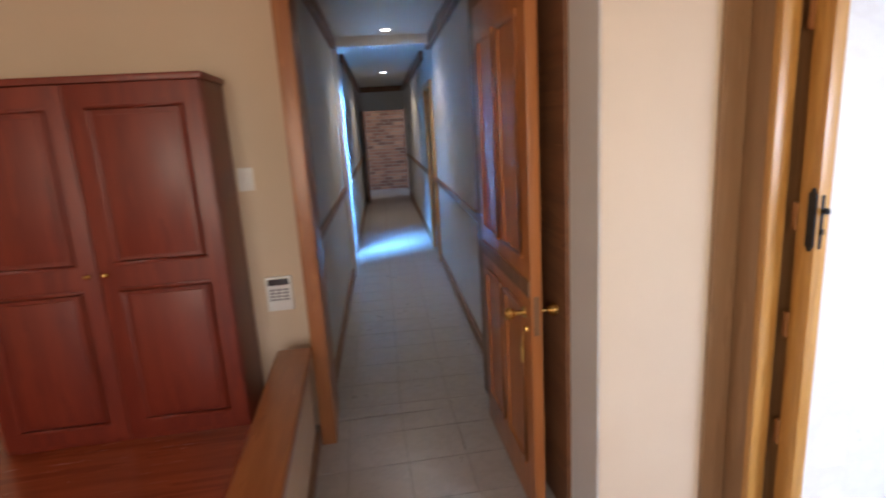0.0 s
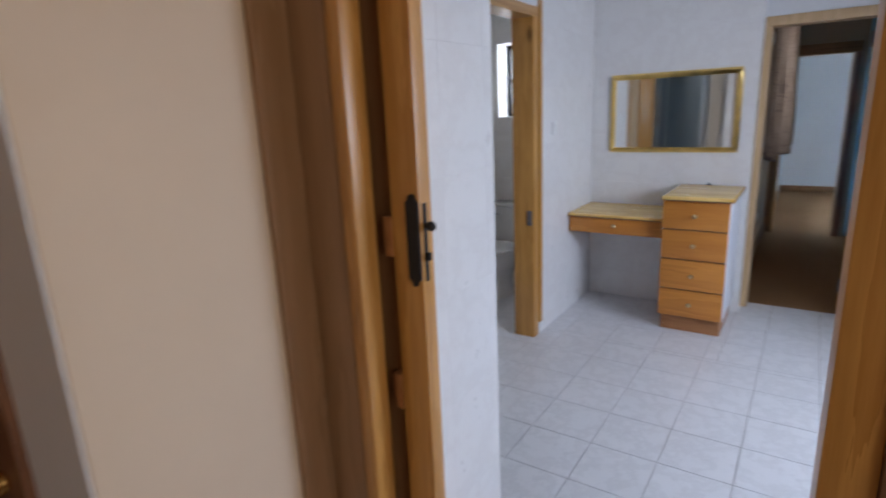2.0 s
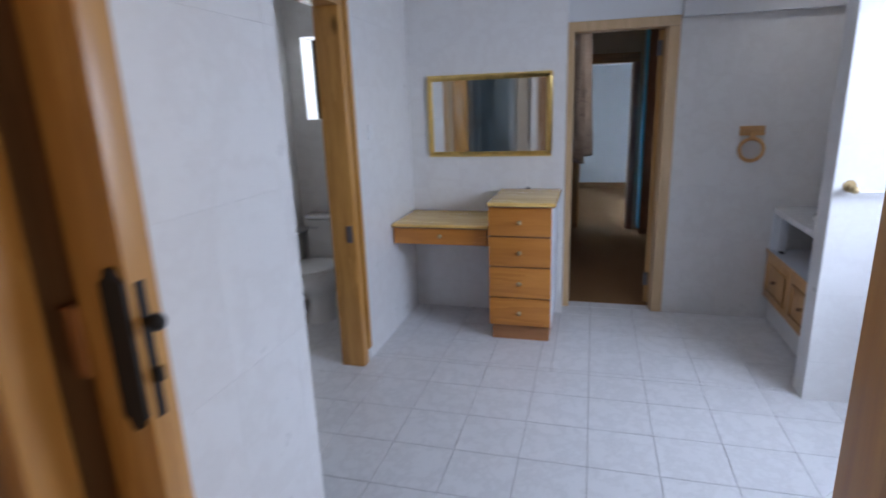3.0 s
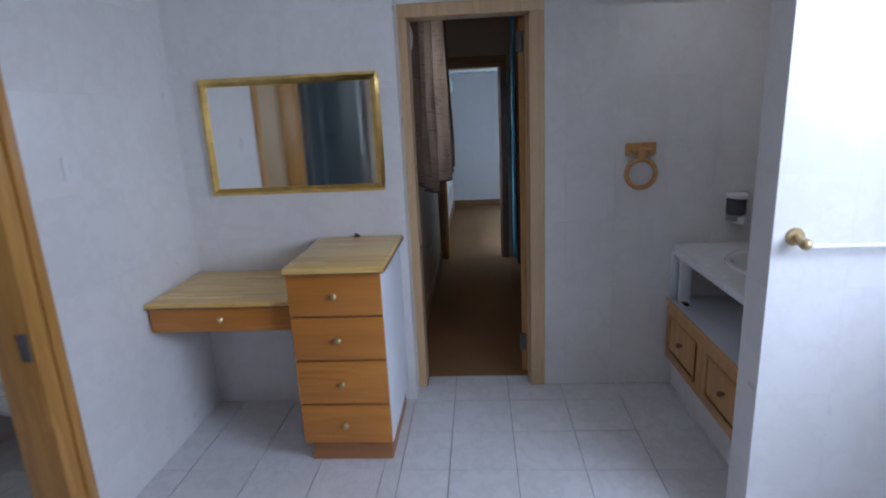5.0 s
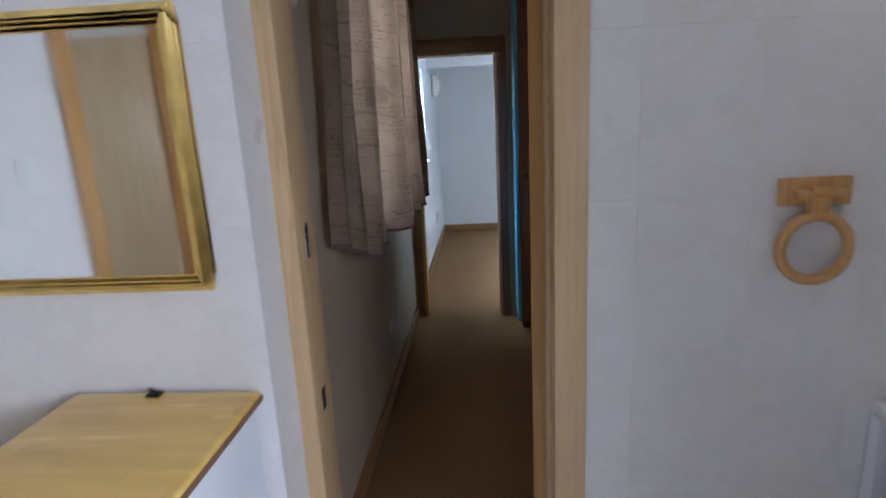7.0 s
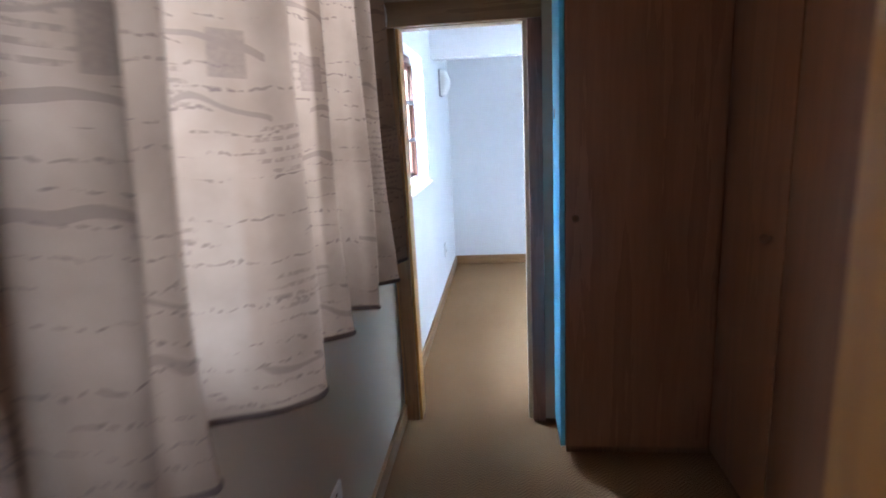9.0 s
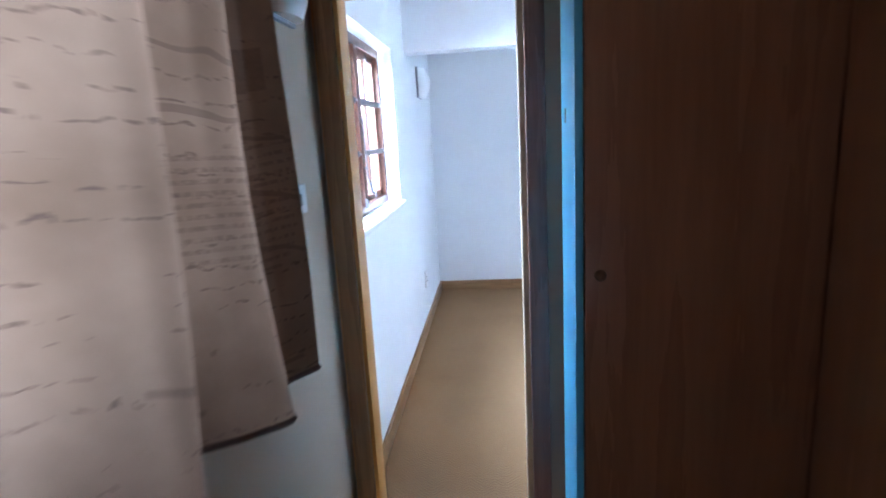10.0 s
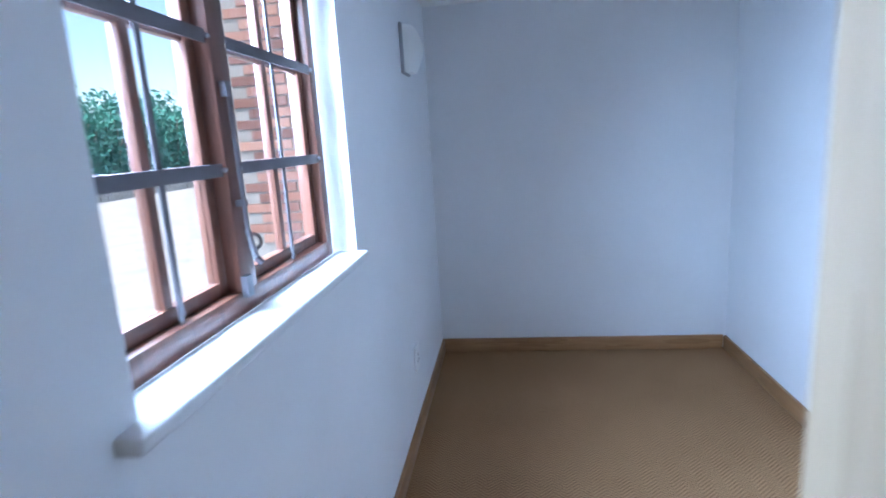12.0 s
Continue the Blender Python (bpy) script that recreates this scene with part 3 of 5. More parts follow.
for v0, v1, z0, z1 in ((3.57, 3.65, 0, 2.18), (4.45, 4.53, 0, 2.18)):
    slab("door_post", UR - 0.03, UR + 0.14, v0, v1, z0, z1, M["pine"], side_frame)
slab("door_head", UR - 0.03, UR + 0.14, 3.65, 4.45, 2.1, 2.18, M["pine_y"], side_frame)
slab("door_leaf", UR + 0.06, UR + 0.1, 3.652, 4.448, 0.01, 2.098, M["pine"], side_frame)
end_door = thing("outside_door", tuple(CM @ Vector((UL + 0.06, 10.44, 0.0))), "dark brown timber outside door standing open", "door", -2.4)
slab("door_leaf", 0, 0.045, -0.85, 0, 0.01, 2.06, M["cornice"], end_door, 0.004)
bm = bmesh.new()
cyl_into(bm, (0.045, -0.78, 1.0), (0.1, -0.78, 1.0), 0.01)
cyl_into(bm, (0.095, -0.8, 1.0), (0.095, -0.68, 1.0), 0.009)
part("door_handle", bm, M["brass"], end_door, "brass lever handle")

ob = structure(slab("beam_corridor", UL, UR, 3.2, 3.34, 2.52, 2.62, M["ceiling"], bevel=0.004), "shallow white beam across the corridor", "beam")
ob.matrix_basis = CM
# Unseen roof and side walls, added to keep daylight off the yard bricks.
ob = structure(slab("roof_yard_shade", UL - 5, UR + 5, 10.6, 12.6, 2.62, 2.72, M["mortar"], bevel=0), "unseen flat roof added to shade the yard", "roof")
ob.matrix_basis = CM

ob = structure(slab("wall_yard_shade_left", UL - 1.6, UL - 1.5, 10.6, 12.4, -0.1, 2.62, M["mortar"], bevel=0), "unseen plain grey wall added to shade the yard", "wall")
ob.matrix_basis = CM
ob = structure(slab("wall_yard_shade_right", UR + 1.5, UR + 1.6, 10.6, 12.4, -0.1, 1.8, M["mortar"], bevel=0), "unseen low grey wall added to dim the yard", "wall")
ob.matrix_basis = CM

# recessed downlights, in the corridor and in the bathroom
for at, group, power, tone in ((CM @ Vector((-0.04, 2.85, 2.62)), "corridor downlights", 8, (1.0, 0.86, 0.7)), (CM @ Vector((-0.04, 7.1, 2.62)), "corridor downlights", 9, (1.0, 0.86, 0.7)),
                               (Vector((2.95, -0.25, 2.5)), "bathroom downlights", 1.5, (0.78, 0.88, 1.0)), (Vector((4.35, -0.2, 2.5)), "bathroom downlights", 3.2, (0.85, 0.9, 1.0))):
    dl = thing("downlight", tuple(at), "small round recessed ceiling downlight, switched on", "ceiling light", 0, group)
    bm = bmesh.new()
    torus_into(bm, (0, 0, -0.003), 0.052, 0.008, "z", 28, 8)
    part("trim_ring", bm, M["white_plastic"], dl)
    bm = bmesh.new()
    cyl_into(bm, (0, 0, -0.006), (0, 0, -0.001), 0.046, seg=24)
    part("lamp", bm, M["downlight"], dl, "glowing lamp")
    sp = new("downlight_beam", bpy.data.lights.new("downlight_beam", "SPOT"))
    sp.data.energy, sp.data.spot_size, sp.data.spot_blend, sp.data.shadow_soft_size, sp.data.color = power, radians(125), 0.7, 0.05, tone
    sp.matrix_world = look(tuple(at - Vector((0, 0, 0.02))), tuple(at - Vector((0, 0.001, 2.5))))


# yard beyond the corridor
brick_yard = structure(slab("wall_yard", UL - 1.5, UR + 1.5, 12.4, 12.55, -0.1, 2.6, M["mortar"], bevel=0), "red-brown rough face-brick yard wall", "wall")
brick_yard.matrix_basis = CM
bm = bmesh.new()
rng = random.Random(4)
for i in range(27):
    for j in range(9):
        x = -1.2 + 0.235 * j + (0.117 if i % 2 else 0)
        d = rng.uniform(0.0, 0.018)
        box_into(bm, x, x + 0.222, 12.385 - d, 12.41, 0.0 + 0.087 * i, 0.073 + 0.087 * i)
ob = part("brickwork", bm, M["brick"], brick_yard)
tagged(ob, "red-brown rough bricks", kind="stuff")

# ---- setting: bathroom ----
XM, XD, YL, YR = 4.665, 4.82, 2.385, -0.74
bath_n = wall("wall_bath_left", 3.6, XM + 0.02, YL + 0.008, 2.52, 0, 2.5, M["grout"], "pale glossy marbled wall tiles beside the dressing table")
bath_m = wall("wall_bath_mirror", XM + 0.008, XD + 0.13, 1.25, 2.52, 0, 2.5, M["grout"], "pale glossy marbled wall tiles behind the dressing table")
bath_d = wall("wall_bath_door", XD + 0.008, XD + 0.13, YR - 0.12, 1.25, 0, 2.5, M["grout"], "pale glossy marbled wall tiles round the passage door", holes=((0.512, 1.25, 0, 2.085),))
bath_r = wall("wall_bath_right", 1.13, XD + 0.13, YR - 0.12, YR - 0.008, 0, 2.5, M["grout"], "pale glossy wall tiles above the bath and basin", holes=((2.05, 3.25, 1.15, 2.05),))
bath_s = wall("wall_bath_stub", 3.648, 3.78, YR, -0.068, 0, 2.5, M["grout"], "pale glossy tiled stub wall beside the basin")
bath_e = wall("wall_bath_entry_side", 1.13, 1.86, LOBBY_N - 0.001, LOBBY_N + 0.03, 0, 2.5, M["grout"], "pale glossy tiled wall beside the bathroom entrance")
bath_w = wall("wall_bath_entry", 1.13, 1.15, YR, 0.78, 0, 2.5, M["grout"], "pale tiled wall behind the bath")
# dry area behind: shower recess and toilet room
wall("wall_wc_front", 1.98, 2.633, YL, 2.52, 2.1, 2.5, M["paint_white"], "white wall over the shower opening")
wall("wall_wc_over", 2.72, 3.6, YL, 2.52, 2.16, 2.5, M["paint_white"], "white wall over the toilet-room doorway")
wall("wall_recess_end", 1.14, 1.24, 1.95, 3.62, 0, 2.5, M["paint_white"], "white wall at the shower's end")
wall("wall_shower_over", 1.88, 1.98, 1.95, 2.384, 2.1, 2.5, M["paint_white"], "white wall over the shower glass")
wc_back = wall("wall_wc_back", 1.24, XM + 0.15, 3.378, 3.5, 0, 2.5, M["grout"], "pale glossy tiles at the back of the toilet room")
wc_end = wall("wall_wc_end", 4.683, 4.93, 2.52, 3.378, 0, 2.5, M["grout"], "pale tiles behind the toilet, with a small window", holes=((2.80, 3.24, 1.49, 2.1),))
wall("wall_wc_side", 2.6, 2.68, 2.52, 3.378, 0, 2.5, M["paint_white"], "white partition between shower and toilet")
structure(slab("ceiling_bathroom", 1.05, 5.0, YR - 0.12, 3.62, 2.5, 2.6, M["ceiling"], bevel=0), "white bathroom ceiling", "ceiling")
floor_bath = structure(slab("floor_bathroom", 1.05, XD + 0.12, YR - 0.1, 3.55, -0.12, -0.008, M["floor_grout"], bevel=0), "pale glossy square floor tiles with dark grout", "floor")

# entrance door frame: lining, moulding, wedge blocks in the open gap
door_b = structure(new("door_3"), "unfinished pine door lining at the bathroom entrance", "door frame")
slab("backing_board", 1.035, 1.05, 1.665, LOBBY_N - 0.002, 0, 2.2, M["edge_tan"], door_b, 0.002)
bm = bmesh.new()
for y0, y1, d in ((1.655, 1.668, 0.014), (1.636, 1.655, 0.026), (1.612, 1.636, 0.034)):
    box_into(bm, 1.05 - d, 1.075, y0, y1, 0, 2.2)
finish(bm, 0.005, True, 2)
part("moulding", bm, M["pine"], door_b)
slab("lining", 1.095, 1.136, 1.516, 1.588, 0, 2.12, M["pine"], door_b, 0.003)
slab("gap_backing", 1.118, 1.132, 1.588, 1.775, 0, 2.12, M["frame_brown"], door_b, 0.0)
for z in (0.55, 0.93, 1.28, 1.86):
    slab("wedge_block", 1.092, 1.118, 1.589, 1.611, z, z + 0.085, M["plinth"], door_b, 0.004)
slab("lining", 1.03, 1.136, 0.78, 0.842, 0, 2.12, M["pine"], door_b, 0.003)
slab("lining", 1.03, 1.136, 0.842, 1.516, 2.07, 2.12, M["pine_y"], door_b, 0.003)
# Architrave in the same shade-darkened brown.
slab("architrave", 1.02, 1.05, 0.68, 0.78, 0, 2.2, M["dark_and_shaded"], door_b, 0.006)
lock = part("lock_plate", bmesh.new(), M["black_iron"], door_b, "black iron keyhole plate")
bm = bmesh.new()
pts = [(0.0, 0.095), (0.006, 0.092), (0.008, 0.084), (0.015, 0.078), (0.015, -0.078), (0.008, -0.084), (0.006, -0.092), (0.0, -0.095), (-0.006, -0.092), (-0.008, -0.084), (-0.015, -0.078), (-0.015, 0.078), (-0.008, 0.084), (-0.006, 0.092)]
f0 = bm.faces.new([bm.verts.new((1.095, 1.532 + a, 1.32 + b)) for a, b in pts])
ex = bmesh.ops.extrude_face_region(bm, geom=[f0])
bmesh.ops.translate(bm, vec=(-0.006, 0, 0), verts=[v for v in ex["geom"] if isinstance(v, bmesh.types.BMVert)])
finish(bm)
bm.to_mesh(lock.data)
bm.free()
bm = bmesh.new()
box_into(bm, 1.104, 1.115, 1.5135, 1.516, 1.235, 1.395)
box_into(bm, 1.104, 1.112, 1.504, 1.514, 1.28, 1.296)
ball_into(bm, (1.108, 1.499, 1.35), 0.01)
cyl_into(bm, (1.108, 1.514, 1.35), (1.108, 1.5, 1.35), 0.005)
finish(bm)
part("keeper", bm, M["black_iron"], door_b, "dark steel keeper with a round stud")

# toilet-room door frame and open pine door
door_w = structure(new("door_4"), "knotty orange pine door frame of the toilet room", "door frame")
slab("jamb", 3.53, 3.6, YL - 0.004, 2.53, 0, 2.1, M["pine"], door_w, 0.004)
slab("jamb", 2.635, 2.715, YL - 0.004, 2.53, 0, 2.1, M["pine"], door_w, 0.004)
slab("door_head", 2.635, 3.6, YL - 0.004, 2.53, 2.1, 2.16, M["pine_x"], door_w, 0.004)
slab("architrave", 3.6, 3.645, YL - 0.016, YL, 0.09, 2.2, M["pine"], door_w, 0.005)
slab("hinge_plate", 3.524, 3.531, YL + 0.01, YL + 0.045, 0.8, 0.9, M["bar_steel"], door_w, 0.001)
wc_door = thing("toilet_door", (2.74, 2.535, 0), "pale pine toilet-room door standing open inside", "door")
slab("door_leaf", -0.02, 0.02, 0.0, 0.74, 0.01, 2.05, M["frame_pale"], wc_door, 0.003)
for s in (-1, 1):
    bm = bmesh.new()
    cyl_into(bm, (0.02 * s, 0.68, 1.0), (0.055 * s, 0.68, 1.0), 0.009)
    ball_into(bm, (0.065 * s, 0.68, 1.0), 0.024)
    finish(bm, 0, True)
    part("door_knob", bm, M["brass"], wc_door)

# shower cubicle
shower = thing("shower_enclosure", (1.93, YL + 0.02, 0), "corner shower with dark glass in aluminium frames", "shower")
for x0, x1, y0, y1 in ((-0.02, 0.025, -0.02, 0.025), (0.43, 0.465, -0.018, 0.018), (0.675, 0.703, -0.018, 0.018), (-0.018, 0.018, -0.42, -0.385)):
    slab("upright", x0, x1, y0, y1, 0.02, 2.08, M["aluminium"], shower, 0.003)
for z0, z1 in ((0.02, 0.06), (2.04, 2.08)):
    slab("rail", 0.025, 0.43, -0.014, 0.014, z0, z1, M["aluminium"], shower, 0.003)
    slab("rail", 0.465, 0.675, -0.014, 0.014, z0, z1, M["aluminium"], shower, 0.003)
    slab("rail", -0.014, 0.014, -0.385, -0.02, z0, z1, M["aluminium"], shower, 0.003)
slab("pane", 0.025, 0.43, -0.003, 0.003, 0.06, 2.04, M["dark_glass"], shower, 0.0)
slab("pane", 0.465, 0.675, -0.003, 0.003, 0.06, 2.04, M["dark_glass"], shower, 0.0)
slab("pane", -0.003, 0.003, -0.385, -0.02, 0.06, 2.04, M["dark_glass"], shower, 0.0)
bm = bmesh.new()
box_into(bm, -0.69, -0.58, 0.05, 0.23, 1.3, 1.315)
box_into(bm, -0.69, -0.675, 0.05, 0.23, 1.315, 1.38)
box_into(bm, -0.595, -0.58, 0.05, 0.23, 1.36, 1.37)
finish(bm, 0.004)
part("soap_rack", bm, M["steel"], shower, "steel wire soap rack")
bm = bmesh.new()
cyl_into(bm, (-0.69, -0.1, 1.95), (-0.6, -0.1, 2.0), 0.01)
cyl_into(bm, (-0.6, -0.1, 2.0), (-0.57, -0.1, 1.95), 0.015, 0.045)
finish(bm)
part("shower_head", bm, M["black_iron"], shower, "dark shower head")

# passage door frame, beige painted
door_p = structure(new("door_5"), "beige painted timber door frame to the passage", "door frame")
for y0, y1 in ((0.512, 0.59), (1.197, 1.25)):
    slab("jamb", XD - 0.012, XD + 0.135, y0, y1, 0, 2.025, M["frame_beige"], door_p, 0.006)
slab("door_head", XD - 0.012, XD + 0.135, 0.512, 1.25, 2.025, 2.09, M["frame_beige"], door_p, 0.006)
slab("door_stop", XD + 0.05, XD + 0.085, 0.59, 0.602, 0, 2.02, M["frame_beige"], door_p, 0.002)

# small toilet window
win_w = structure(new("window_1"), "small toilet window with dark steel frame", "window")
for y0, y1, z0, z1 in ((2.80, 2.835, 1.49, 2.1), (3.205, 3.24, 1.49, 2.1), (2.835, 3.205, 1.49, 1.525), (2.835, 3.205, 2.065, 2.1), (2.835, 3.205, 1.78, 1.81), (3.007, 3.033, 1.525, 1.78), (3.007, 3.033, 1.81, 2.065)):
    slab("window_frame", 4.865, 4.9, y0, y1, z0, z1, M["black_iron"], win_w, 0.002)
for y0, y1 in ((2.835, 3.007), (3.033, 3.205)):
    for z0, z1 in ((1.525, 1.78), (1.81, 2.065)):
        p = slab("pane", 4.88, 4.884, y0, y1, z0, z1, M["glass"], win_w, 0)
        p.visible_shadow = False
win_b = structure(new("window_2"), "white bathroom window above the bath", "window")
for x0, x1, z0, z1 in ((2.05, 2.09, 1.15, 2.05), (3.21, 3.25, 1.15, 2.05), (2.09, 3.21, 1.15, 1.19), (2.09, 3.21, 2.01, 2.05), (2.63, 2.67, 1.19, 2.01)):
    slab("window_frame", x0, x1, YR - 0.1, YR - 0.06, z0, z1, M["white_plastic"], win_b, 0.003)

# ---- setting: passage and far room ----
PY, X3, XF = 1.3, 7.69, 11.1
wall("wall_passage_left", XD + 0.13, X3, PY, PY + 0.22, 0, 2.45, M["paint_passage_dim"], "plain off-white wall under the curtained window, toned darker for dim light", holes=((5.62, 6.64, 1.2, 2.15),))
wall("wall_passage_right", XD + 0.13, X3 + 0.1, -0.86, -0.74, 0, 2.45, M["paint_passage_dim"], "plain off-white wall behind the cupboards, toned darker for dim light")
wall("wall_passage_end", X3, X3 + 0.1, -0.75, PY, 0, 2.45, M["paint_passage_dim"], "off-white wall round the far doorway, toned darker for dim light", holes=((0.56, 1.295, 0, 2.05),))
wall("wall_far_left", X3, XF + 0.12, PY, PY + 0.16, 0, 2.45, M["paint_white"], "bright white wall with a timber window", holes=((8.07, 9.16, 1.12, 2.02),))
wall("wall_far_end", XF, XF + 0.12, -0.6, PY, 0, 2.45, M["paint_white"], "plain white end wall")
wall("wall_far_right", X3 + 0.1, XF + 0.12, -0.72, -0.6, 0, 2.45, M["paint_white"], "plain white wall")
wall("wall_far_bulkhead", 9.66, 9.82, -0.6, PY, 2.07, 2.45, M["paint_white"], "white bulkhead across the room")
structure(slab("ceiling_alcove", 9.82, XF, -0.6, PY, 2.3, 2.4, M["ceiling"], bevel=0), "white alcove ceiling", "ceiling")
structure(slab("ceiling_passage", XD + 0.1, XF + 0.12, -0.86, PY + 0.22, 2.45, 2.55, M["ceiling"], bevel=0), "white passage ceiling", "ceiling")
structure(slab("floor_passage", XD + 0.12, XF, -0.75, PY, -0.1, 0.0, M["carpet"], bevel=0), "brown ribbed woven carpet", "floor")
for x0, x1 in ((XD + 0.135, X3 - 0.03), (X3 + 0.13, XF - 0.02)):
    structure(slab("baseboard_left", x0, x1, PY - 0.018, PY, 0, 0.095, M["skirt"], bevel=0.006), "brown timber baseboard", "baseboard")
structure(slab("baseboard_end", XF - 0.018, XF, -0.582, PY, 0, 0.095, M["skirt_y"], bevel=0.006), "brown timber baseboard", "baseboard")
structure(slab("baseboard_right", X3 + 0.12, XF - 0.018, -0.6, -0.582, 0, 0.095, M["skirt"], bevel=0.006), "brown timber baseboard", "baseboard")

door_f = structure(new("door_6"), "brown timber door frame at the passage's end", "door frame")
slab("architrave", X3 - 0.032, X3 - 0.001, 0.553, 0.618, 0, 1.975, M["frame_purple"], door_f, 0.008)
slab("architrave", X3 - 0.034, X3 - 0.001, 1.217, 1.283, 0, 1.975, M["frame_brown"], door_f, 0.008)
slab("door_head", X3 - 0.032, X3 - 0.001, 0.553, 1.283, 1.975, 2.085, M["skirt_y"], door_f, 0.008)
slab("lining", X3, X3 + 0.085, 0.56, 0.637, 0, 1.97, M["frame_pale"], door_f, 0.004)
slab("lining", X3 - 0.024, X3 + 0.085, 1.201, 1.2165, 0, 1.97, M["frame_tan"], door_f, 0.004)
slab("lining_core", X3, X3 + 0.085, 1.217, 1.295, 0, 1.97, M["frame_tan"], door_f, 0.0)
slab("lining", X3, X3 + 0.085, 0.56, 1.295, 1.97, 2.05, M["frame_pale"], door_f, 0.004)


def timber_window(name, x0, x1, z0, z1, y, label, mullion, bars=True):
    """Two casements of two by three panes, with flat steel bars and a sill."""
    w = structure(new(name), label, "window")
    slab("window_frame", x0, x0 + 0.05, y, y + 0.07, z0, z1, M["window_wood"], w, 0.004)
    slab("window_frame", x1 - 0.05, x1, y, y + 0.07, z0, z1, M["window_wood"], w, 0.004)
    slab("window_frame", x0 + 0.05, x1 - 0.05, y, y + 0.07, z0, z0 + 0.05, M["window_wood"], w, 0.004)
    slab("window_frame", x0 + 0.05, x1 - 0.05, y, y + 0.07, z1 - 0.05, z1, M["window_wood"], w, 0.004)
    slab("mullion", mullion - 0.035, mullion + 0.035, y - 0.006, y + 0.07, z0 + 0.05, z1 - 0.05, M["window_wood"], w, 0.006)
    zs = [z0 + 0.05 + (z1 - z0 - 0.1) * k / 3 for k in range(4)]
    for a, b in ((x0 + 0.05, mullion - 0.035), (mullion + 0.035, x1 - 0.05)):
        c = (a + b) / 2
        slab("casement_stile", a, a + 0.03, y + 0.026, y + 0.052, zs[0], zs[3], M["window_wood"], w, 0.003)
        slab("casement_stile", b - 0.03, b, y + 0.026, y + 0.052, zs[0], zs[3], M["window_wood"], w, 0.003)
        slab("casement_rail", a + 0.03, b - 0.03, y + 0.026, y + 0.052, zs[0], zs[0] + 0.03, M["window_wood"], w, 0.003)
        slab("casement_rail", a + 0.03, b - 0.03, y + 0.026, y + 0.052, zs[3] - 0.03, zs[3], M["window_wood"], w, 0.003)
        slab("glazing_bar", c - 0.013, c + 0.013, y + 0.03, y + 0.05, zs[0] + 0.03, zs[3] - 0.03, M["window_wood"], w, 0.003)
        for z in zs[1:3]:
            slab("glazing_bar", a + 0.03, b - 0.03, y + 0.031, y + 0.049, z - 0.012, z + 0.012, M["window_wood"], w, 0.003)
        for i, (p, q) in enumerate(((a + 0.03, c - 0.013), (c + 0.013, b - 0.03))):
            for r, s in zip((zs[0] + 0.03, zs[1] + 0.012, zs[2] + 0.012), (zs[1] - 0.012, zs[2] - 0.012, zs[3] - 0.03)):
                g = slab("pane", p, q, y + 0.036, y + 0.039, r, s, M["glass"], w, 0)
                g.visible_shadow = False
        if bars:
            for z in zs[1:3]:
                slab("security_bar", a - 0.01, b + 0.01, y + 0.002, y + 0.007, z - 0.013, z + 0.013, M["bar_steel"], w, 0.001)
                for x in (a - 0.003, b + 0.003):
                    bm = bmesh.new()
                    ball_into(bm, (x, y - 0.001, z), 0.006, seg=10)
                    part("screw", bm, M["grey_plastic"], w)
            slab("security_bar", c - 0.008, c + 0.008, y + 0.0075, y + 0.0115, zs[0], zs[3], M["bar_steel"], w, 0.001)
    return w


win_f = timber_window("window_3", 8.07, 9.13, 1.14, 2.01, 1.37, "red-brown timber casement window with steel bars and stay", 8.545)
bm = bmesh.new()
box_into(bm, 8.02, 9.17, 1.262, 1.372, 1.116, 1.142)
finish(bm, 0.01, True, 3)
part("window_sill", bm, M["paint_white"], win_f, "white plastered sill with a rounded nose")
bm = bmesh.new()
cyl_into(bm, (8.535, 1.352, 1.6), (8.53, 1.346, 1.32), 0.0045)
box_into(bm, 8.524, 8.546, 1.35, 1.366, 1.59, 1.62)
box_into(bm, 8.526, 8.54, 1.343, 1.366, 1.37, 1.383)
cyl_into(bm, (8.53, 1.346, 1.32), (8.518, 1.33, 1.265), 0.006)
cyl_into(bm, (8.518, 1.33, 1.265), (8.526, 1.322, 1.25), 0.0075)
finish(bm)
part("window_bolt", bm, M["bar_steel"], win_f, "grey steel casement bolt")
bm = bmesh.new()
box_into(bm, 8.51, 8.535, 1.352, 1.366, 1.18, 1.225)
torus_into(bm, (8.562, 1.352, 1.29), 0.016, 0.004, "x", 16, 6)
finish(bm)
part("window_stay", bm, M["bar_steel"], win_f)
win_p = timber_window("window_4", 5.62, 6.64, 1.2, 2.15, 1.44, "timber window behind the drawn curtain", 6.13)


